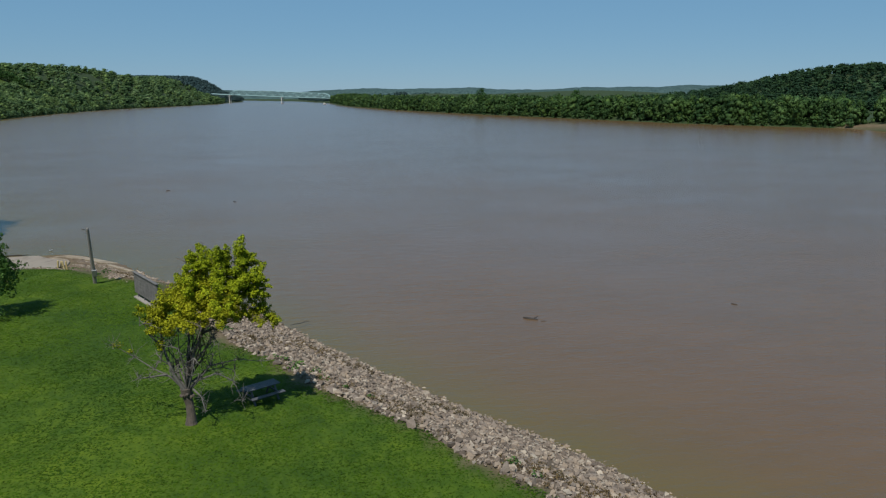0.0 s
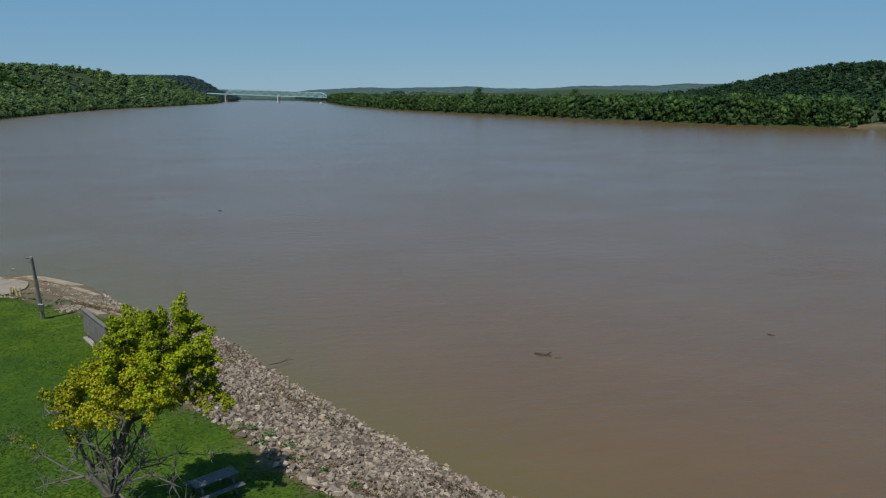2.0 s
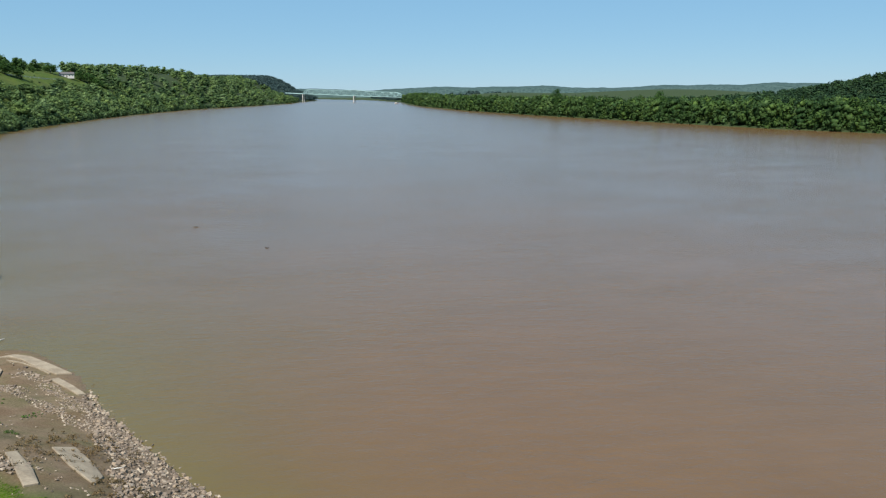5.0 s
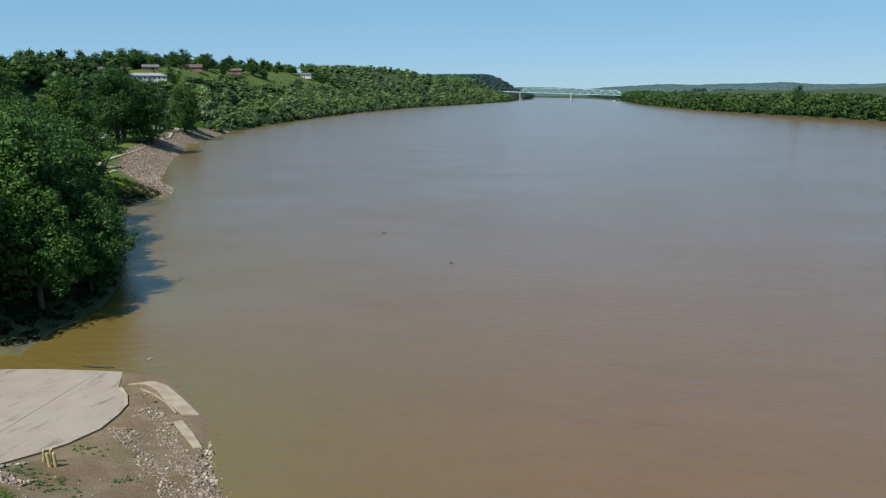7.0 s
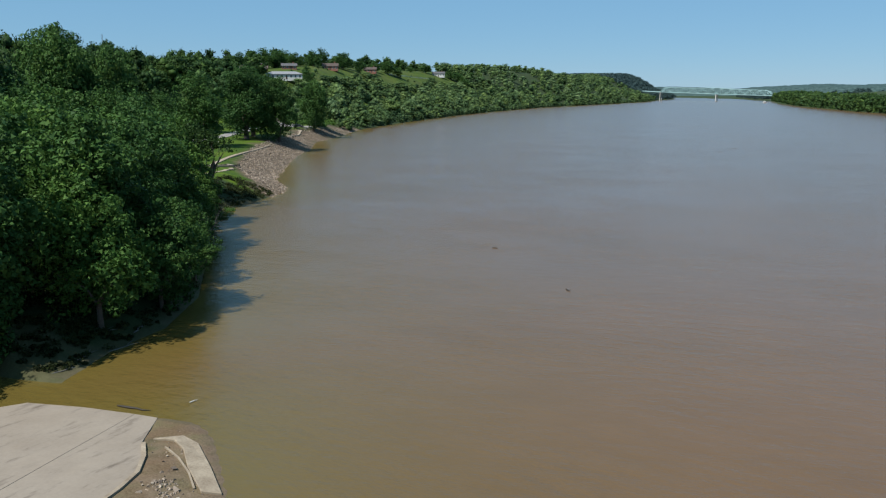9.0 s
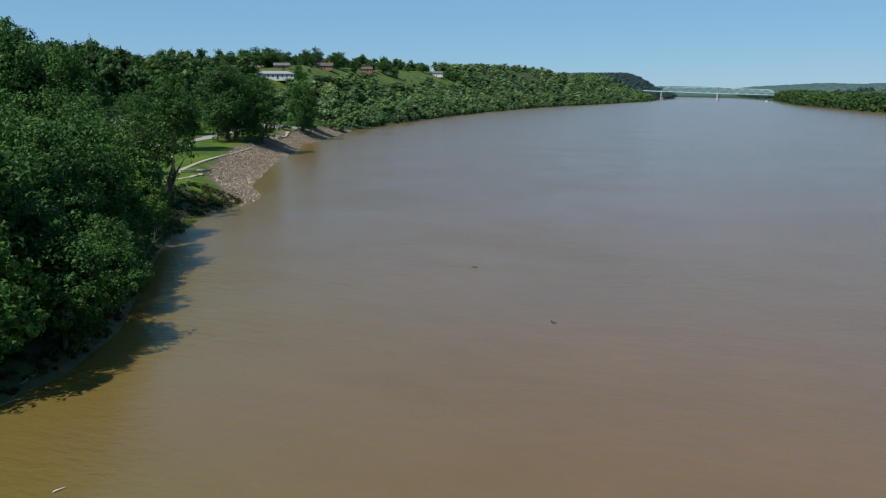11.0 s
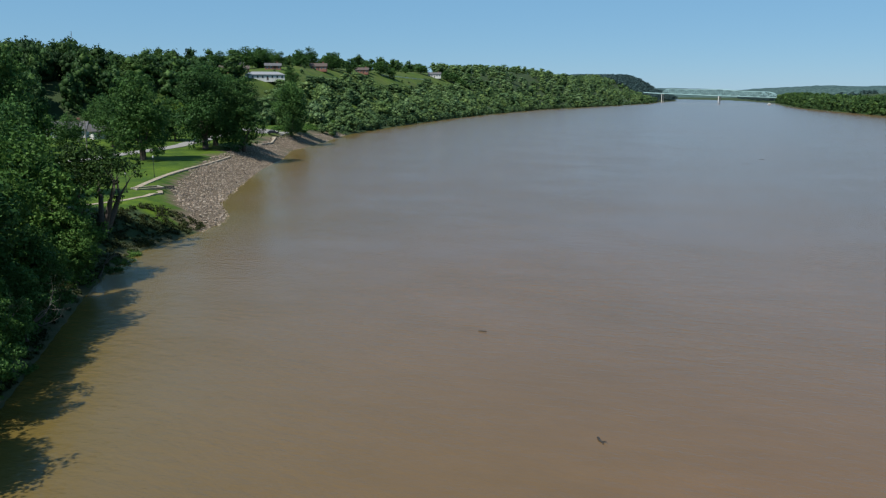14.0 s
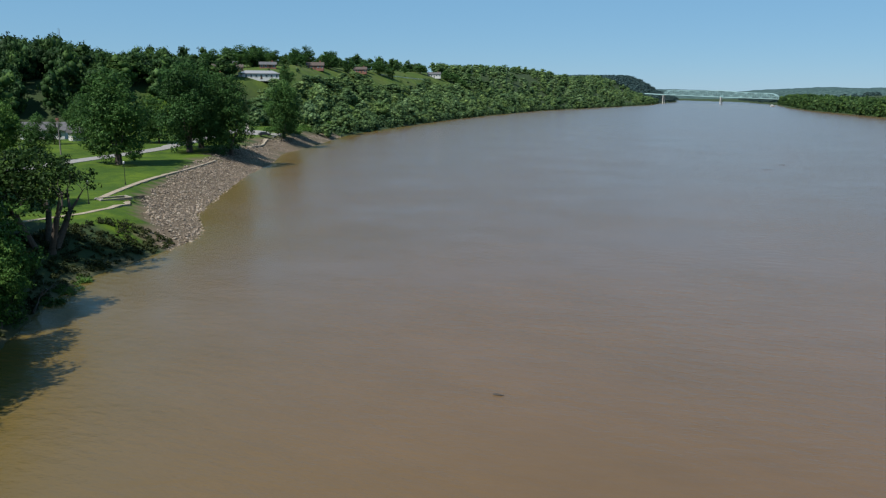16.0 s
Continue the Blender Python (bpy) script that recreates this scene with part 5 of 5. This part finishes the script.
# ---- houses ----
def house(x, y, turn, ln, wd, walls, roof_h, wall_mat, roof_mat, label, rows, cols, hip=0.0, chimney=True):
    ob = thing("house", label, "house", pose(x, y, h_at(x, y) - 0.2, 0, 0, turn), "houses on the hill")
    bevel(part("wall", boxes((0, 0, walls / 2 - 0.5, ln, wd, walls + 1.0)), wall_mat, ob), 0.03)
    e, a, b = 0.5, ln / 2 + 0.5, wd / 2 + 0.5
    rv = [(-a, -b, walls), (a, -b, walls), (a, b, walls), (-a, b, walls), (-a + hip, 0, walls + roof_h), (a - hip, 0, walls + roof_h),
          (-a, -b, walls - 0.2), (a, -b, walls - 0.2), (a, b, walls - 0.2), (-a, b, walls - 0.2)]
    part("roof", (rv, [(0, 1, 5, 4), (2, 3, 4, 5), (1, 2, 5), (3, 0, 4), (6, 7, 1, 0), (7, 8, 2, 1), (8, 9, 3, 2), (9, 6, 0, 3), (9, 8, 7, 6)]), roof_mat, ob)
    st = walls / rows
    for s in (-1, 1):
        for r in range(rows):
            for c in range(cols):
                cx = -ln / 2 + ln * (c + 0.5) / cols
                door = r == 0 and c == cols // 2
                if door:
                    part("door", boxes((cx, s * (wd / 2 + 0.02), 1.05, 1.0, 0.08, 2.1)), MAT_ROOF_BROWN, ob)
                    continue
                w = part("window", boxes((cx, s * (wd / 2 + 0.02), r * st + st * 0.58, 1.15, 0.1, 1.45)), MAT_WHITE, ob)
                part("pane", boxes((cx, s * (wd / 2 + 0.05), r * st + st * 0.58, 0.95, 0.08, 1.25)), MAT_PANE, w)
    if chimney:
        part("chimney", boxes((ln * 0.28, wd * 0.12, walls + roof_h * 0.8, 0.9, 0.7, roof_h * 1.3)), MAT_BRICK, ob)
    return ob


house(-241.5, 452.0, 33, 21, 9, 3.0, 1.6, MAT_WHITE, MAT_ROOF_PALE, "long white building with a pale grey roof", 1, 8, 4.0, False)
house(-280.7, 479.0, 33, 17, 8, 2.6, 1.9, MAT_BRICK, MAT_ROOF_BROWN, "low dark-roofed brick house", 1, 6)
house(-285.5, 490.0, 33, 6, 6, 3.4, 2.2, MAT_WHITE, MAT_ROOF, "white gabled house behind the brick one", 1, 3, 0, False)
house(-275.4, 513.0, 33, 10, 7, 2.2, 1.8, MAT_BRICK, MAT_ROOF, "low brick house with a dark roof", 1, 4)
house(-284.3, 588.1, 25, 12, 8, 2.8, 2.4, MAT_BRICK, MAT_ROOF_BROWN, "red brick house on the open hilltop", 1, 5)
house(-294.8, 682.0, 22, 11, 8, 2.8, 2.2, MAT_BRICK, MAT_ROOF_BROWN, "red brick house at the top of the meadow", 1, 4)
house(-303.3, 882.5, 18, 14, 8, 3.6, 2.2, MAT_WHITE, MAT_ROOF, "white house with a grey roof on the hilltop", 1, 5)
house(-214.4, 288.4, 35, 13, 8, 3.0, 2.6, MAT_WHITE, MAT_ROOF, "small white house with a dark roof by the road", 1, 4)
house(-198.4, 287.1, 60, 6, 5, 2.8, 2.4, MAT_WHITE, MAT_ROOF, "small white gabled shed", 1, 2, 0, False)


def build_fence():
    ob = thing("rail_fence", "white rail fence along the hilltop drive", "fence", pose(0, 0, 0))
    pts = [(-293.8, 722.1 + 9 * i) for i in range(14)]
    for (xa, ya), (xb, yb) in zip(pts[:-1], pts[1:]):
        za, zb = h_at(xa, ya), h_at(xb, yb)
        part("post", beam((xa, ya, za - 0.2), (xa, ya, za + 1.2), 0.2), MAT_WHITE, ob)
        for r in (0.55, 1.05):
            part("rail", beam((xa, ya, za + r), (xb, yb, zb + r), 0.12, 0.22), MAT_WHITE, ob)


build_fence()


def build_mast():
    x, y = -371, 445
    ob = thing("radio_mast", "thin grey lattice radio mast on the skyline", "mast", pose(x, y, h_at(x, y)))
    for s in range(3):
        a = 6.283 * s / 3
        part("leg", beam((math.cos(a) * 0.5, math.sin(a) * 0.5, 0), (math.cos(a) * 0.4, math.sin(a) * 0.4, 26), 0.1), MAT_METAL, ob)
    part("lattice", joined(*[beam((math.cos(6.283 * k / 3) * 0.45, math.sin(6.283 * k / 3) * 0.45, 1.5 * k), (math.cos(6.283 * (k + 1) / 3) * 0.45, math.sin(6.283 * (k + 1) / 3) * 0.45, 1.5 * k + 1.5), 0.07) for k in range(16)]), MAT_METAL, ob)


build_mast()

# ---- stone banks ----
def rock_mesh(seed, flat=0.62):
    bm = bmesh.new()
    rng = np.random.default_rng(seed)
    for _ in range(10):
        p = np.sign(rng.normal(size=3)) * rng.uniform(0.22, 0.52, 3)
        bm.verts.new((p[0] * 1.1, p[1] * 0.85, p[2] * flat))
    bmesh.ops.convex_hull(bm, input=bm.verts)
    bmesh.ops.delete(bm, geom=[v for v in bm.verts if not v.link_faces], context="VERTS")
    bmesh.ops.recalc_face_normals(bm, faces=bm.faces)
    me = bpy.data.meshes.new("stone")
    bm.to_mesh(me)
    bm.free()
    me.materials.append(MAT_STONE_ONE)
    return me


ROCKS = [rock_mesh(s) for s in range(8)]
ROCK_DATA = []
for me in ROCKS:
    co = np.empty(len(me.vertices) * 3)
    me.vertices.foreach_get("co", co)
    ROCK_DATA.append((co.reshape(-1, 3), np.array([p.vertices[:] for p in me.polygons])))


def chip_data(seed):
    """A plain jagged stone for far banks."""
    rng = np.random.default_rng(seed)
    v = np.array([(1, 0, 0), (-1, 0, 0), (0, 1, 0), (0, -1, 0), (0, 0, 1), (0, 0, -1)], float) * 0.5
    v = v * (1 + 0.3 * rng.normal(size=(6, 1))) * (1.1, 0.9, 0.7) + 0.08 * rng.normal(size=(6, 3))
    return v, np.array([(0, 2, 4), (2, 1, 4), (1, 3, 4), (3, 0, 4), (2, 0, 5), (1, 2, 5), (3, 1, 5), (0, 3, 5)])


CHIPS = [chip_data(s) for s in range(40, 48)]


def heap(name, spots, parent, rng, label="", shapes=ROCK_DATA):
    """Stones too many to pick apart, joined: spots are x, y, z, size."""
    vs, fs, n = [], [], 0
    for x, y, z, s in spots:
        v, f = shapes[rng.integers(8)]
        q = np.array(Euler(rng.uniform(-0.5, 0.5, 2).tolist() + [rng.uniform(0, 6.28)]).to_matrix())
        vs.append((v * s) @ q.T + (x, y, z))
        fs.append(f + n)
        n += len(v)
    v, f = np.concatenate(vs), np.concatenate(fs)
    me = bpy.data.meshes.new(name)
    me.from_pydata(v.tolist(), [], f.tolist())
    me.materials.append(MAT_STONE_HEAP)
    ob = new(name, me)
    ob.parent = parent
    ob["kind"] = "stuff"
    if label:
        ob["label"] = label
    return ob


def stone_spots(rng, n, x0, x1, y0, y1, keep, s0, s1):
    x, y = rng.uniform(x0, x1, n), rng.uniform(y0, y1, n)
    h, dl, yl, dr, yr = ground_height(x, y)
    ok = keep(x, y, dl, yl)
    s = s0 + (s1 - s0) * rng.random(n) ** 2.2
    return np.stack([x, y, h + s * 0.12, s], 1)[ok]


def build_riprap():
    rng = np.random.default_rng(14)
    ob = thing("riprap", "bank of loose grey and tan broken limestone", "riprap", pose(0, 0, 0))
    dense_part = stone_spots(rng, 150000, -22, 28, 14, 92, lambda x, y, dl, yl: (dl > -1.2) & (dl < np.interp(yl, [0, 58, 64, 68, 76, 84, 90], [9.2, 9.2, 7.6, 5.4, 2.8, 0.8, -2]) + 0.5 * wobble(x, y, 1.7)) & (wobble(x, y, 0.9) > -1.05) & (x < 26) & (y > 18), 0.09, 0.31)
    near = (dense_part[:, 1] > 27) & (dense_part[:, 1] < 38) & (dense_part[:, 0] > 2)
    idx = np.where(near)[0]
    idx = idx[np.argsort(-dense_part[idx, 3])][:300]
    mask = np.ones(len(dense_part), bool)
    mask[idx] = False
    for k in idx:
        x, y, z, s = dense_part[k]
        st = new("stone", ROCKS[rng.integers(8)])
        st.parent = ob
        st.matrix_basis = pose(x, y, z + 0.03, rng.uniform(-25, 25), rng.uniform(-25, 25), rng.uniform(0, 360)) @ Matrix.Diagonal((s, s, s, 1))
    heap("rubble", dense_part[mask], ob, rng)
    edge = stone_spots(rng, 6000, -20, 30, 20, 70, lambda x, y, dl, yl: (np.abs(dl - 9.1) < 0.35) & (yl < 62), 0.2, 0.6)
    heap("edging", edge[:260], ob, rng, "pale stones along the edge of the lawn")
    sparse = stone_spots(rng, 2600, -27, -5, 64, 95, lambda x, y, dl, yl: (dl > 1) & (dl < 9.5) & (yl > 64) & (x > RAMP_EDGE(y) + 0.4) & (wobble(x, y, 1.6) > -0.2), 0.04, 0.17)
    heap("gravel", sparse, ob, rng)
    # bands of broken grey rubble across the landing
    up = np.array([(-21.8, 84.6), (-20.2, 83.2), (-19.0, 82.2), (-16.3, 79.9), (-13.5, 77.6), (-11.0, 73.8)])
    low = np.array([(-22.0, 88.2), (-19.7, 85.9), (-17.4, 83.4), (-15.3, 81.3), (-13.2, 79.2), (-10.2, 75.2)])
    for line, half, n in ((up, 0.7, 30000), (low, 0.5, 30000)):
        band = stone_spots(rng, n, -24, -9, 72, 90, lambda x, y, dl, yl: (np.abs(side(line, np.stack([x, y], 1))[0]) < half + 0.35 * wobble(x, y, 0.8)) & (dl > 0), 0.04, 0.19)
        band[:, 2] -= 0.02
        heap("rubble", band, ob, rng, "broken grey rubble")
    corner = stone_spots(rng, 900, -24.6, -21, 75.6, 78.3, lambda x, y, dl, yl: (wobble(x, y, 0.7) > 0) & (x > RAMP_EDGE(y) + 0.2), 0.06, 0.3)
    heap("rubble", corner, ob, rng, "broken grey rubble")
    blocks = np.array([(-23.3, 89.2, 0.6, 0.45), (-22.7, 87.1, 0.75, 0.6), (-22.5, 87.3, 0.7, 0.35), (-21.6, 88.3, 0.5, 0.5), (-20.3, 87.1, 0.45, 0.5), (-23.0, 90.0, 0.5, 0.3)])
    heap("rubble", blocks, ob, rng, "single pale stone blocks")
    pile = np.stack([rng.normal(-14.6, 0.5, 260), rng.normal(68.0, 0.5, 260), np.zeros(260), rng.uniform(0.06, 0.24, 260)], 1)
    pile[:, 2] = ground_height(pile[:, 0], pile[:, 1])[0] + 0.04
    heap("rubble", pile, ob, rng)
    far = thing("riprap", "sloping bank of pale grey stone below the park walk", "riprap", pose(0, 0, 0))
    s = stone_spots(rng, 130000, -195, -75, 180, 430, lambda x, y, dl, yl: (dl > -1.2) & (yl > 184) & (dl < np.interp(yl, [184, 189, 198, 220, 250, 270, 310, 350, 420], [0.5, 5, 8.5, 9.5, 10.5, 11, 9, 8, 4]) + 0.7 * wobble(x, y, 3)), 0.28, 0.6)
    heap("rubble", s, far, rng, "", CHIPS)


build_riprap()


# ---- brush and grass ----
def tufts(name, spots, rng, leaf, mat, label, each=26):
    """Low weeds and bushes: spots are x, y, z, radius."""
    vs, fs, n = [], [], 0
    for x, y, z, r in spots:
        v, f = leaf_cloud(rng, [(0, 0, 0.35, 0.6), (0.3, 0.2, 0.25, 0.4), (-0.3, -0.2, 0.3, 0.45)], each, leaf / r, 0.4)
        vs.append(v * (r, r, r) + (x, y, z))
        fs.append(f + n)
        n += len(v)
    ob = new(name, cloud_mesh(name, np.concatenate(vs), np.concatenate(fs), mat))
    tagged(ob, label, "brush", kind="stuff")


def build_brush():
    rng = np.random.default_rng(21)
    x, y = rng.uniform(-110, -38, 14000), rng.uniform(98, 195, 14000)
    h, dl, yl, _, _ = ground_height(x, y)
    ok = (dl > 0.3) & (dl < np.interp(yl, [99, 150, 165, 186], [9, 9, 13, 8])) & (yl > 99) & (yl < 188) & (wobble(x, y, 4) > -0.7)
    s = np.stack([x, y, h, rng.uniform(0.3, 0.85, len(x))], 1)[ok][:2200]
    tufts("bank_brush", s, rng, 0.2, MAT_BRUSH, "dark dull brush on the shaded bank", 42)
    s = [(cx + rng.normal() * 0.7, cy + rng.normal() * 0.7, 0, rng.uniform(0.35, 0.8)) for cx, cy in ((-53.4, 129.3), (-54.6, 131.0), (-57.5, 133.5), (-73.8, 163.0), (-72.2, 159.5), (-75.5, 167.0)) for _ in range(9)]
    s = [(x, y, max(h_at(x, y), 0), r) for x, y, _, r in s]
    tufts("edge_bushes", s, rng, 0.17, MAT_LEAF, "bright green bushes at the water's edge", 70)
    x, y = rng.uniform(-200, -140, 4000), rng.uniform(330, 460, 4000)
    h, dl, yl, _, _ = ground_height(x, y)
    ok = (dl > 8) & (dl < 22) & (yl > 372)
    s = np.stack([x, y, h, rng.uniform(0.8, 2.2, len(x))], 1)[ok][:350]
    tufts("landing_bushes", s, rng, 0.4, MAT_LEAF, "bright green bushes behind the stone landing", 60)
    x, y = rng.uniform(-24, 26, 4000), rng.uniform(22, 84, 4000)
    h, dl, yl, _, _ = ground_height(x, y)
    ok = ((np.abs(dl - 8.7) < 0.9) & (wobble(x, y, 2.6) > 0.55) & (yl < 64)) | ((yl > 66) & (dl > 4) & (dl < 9.4) & (wobble(x, y, 1.9) > 0.75) & (x > RAMP_EDGE(y) + 0.8))
    s = np.stack([x, y, h, rng.uniform(0.25, 0.5, len(x))], 1)[ok][:160]
    tufts("bank_weeds", s, rng, 0.12, MAT_LEAF, "green weeds between the stones and the lawn")
    x, y = rng.uniform(-16, 26, 9000), rng.uniform(22, 80, 9000)
    h, dl, yl, _, _ = ground_height(x, y)
    ok = (dl > 0.8) & (dl < 9) & (yl < 80) & (wobble(x, y, 2.3) + 0.4 * wobble(x, y, 0.8) > 0.05)
    s = np.stack([x, y, h + 0.05, rng.uniform(0.12, 0.34, len(x))], 1)[ok][:1700]
    tufts("dry_weeds", s, rng, 0.07, MAT_DRY, "dry brown weeds growing between the stones", 22)
    s = [(cx + rng.normal() * 0.55, cy + rng.normal() * 0.4, 0, rng.uniform(0.08, 0.2)) for cx, cy in ((-22.0, 81.6), (-20.8, 76.4), (-20.5, 77.2), (-19.4, 76.0), (-18.0, 74.6), (-22.6, 77.0)) for _ in range(16)]
    s = [(x, y, h_at(x, y), r) for x, y, _, r in s]
    tufts("landing_weeds", s, rng, 0.045, MAT_LEAF, "patches of low green weeds on the bare soil", 40)


build_brush()


def build_grass():
    """Short mown blades over the near lawn, in one sheet."""
    rng = np.random.default_rng(33)
    n = 420000
    x, y = rng.uniform(-34, 12, n), rng.uniform(20, 80, n)
    h, dl, yl, _, _ = ground_height(x, y)
    ok = (cover_of(x, y, dl, yl, dl - 500, yl)[0] > 0.5) & (yl < 86) & (dl < 42) & (rng.random(n) < 0.75 + 0.35 * wobble(x, y, 1.3))
    ok &= x > np.interp(y, [60, 72, 80], [-40, -26, -24])
    p = np.stack([x, y, h], 1)[ok]
    k = len(p)
    a = rng.uniform(0, 6.283, k)
    s = rng.uniform(0.04, 0.10, k)[:, None]
    side_v = np.stack([np.cos(a), np.sin(a), 0 * a], 1) * s * 0.8
    tip = np.stack([rng.normal(0, 0.06, k), rng.normal(0, 0.06, k), rng.uniform(0.012, 0.032, k)], 1)
    v = np.stack([p - side_v, p + side_v, p + tip], 1).reshape(-1, 3)
    ob = new("lawn_grass", cloud_mesh("lawn_grass", v, np.arange(3 * k).reshape(-1, 3), MAT_BLADE))
    tagged(ob, "short mown green lawn grass", "grass", kind="stuff")


build_grass()
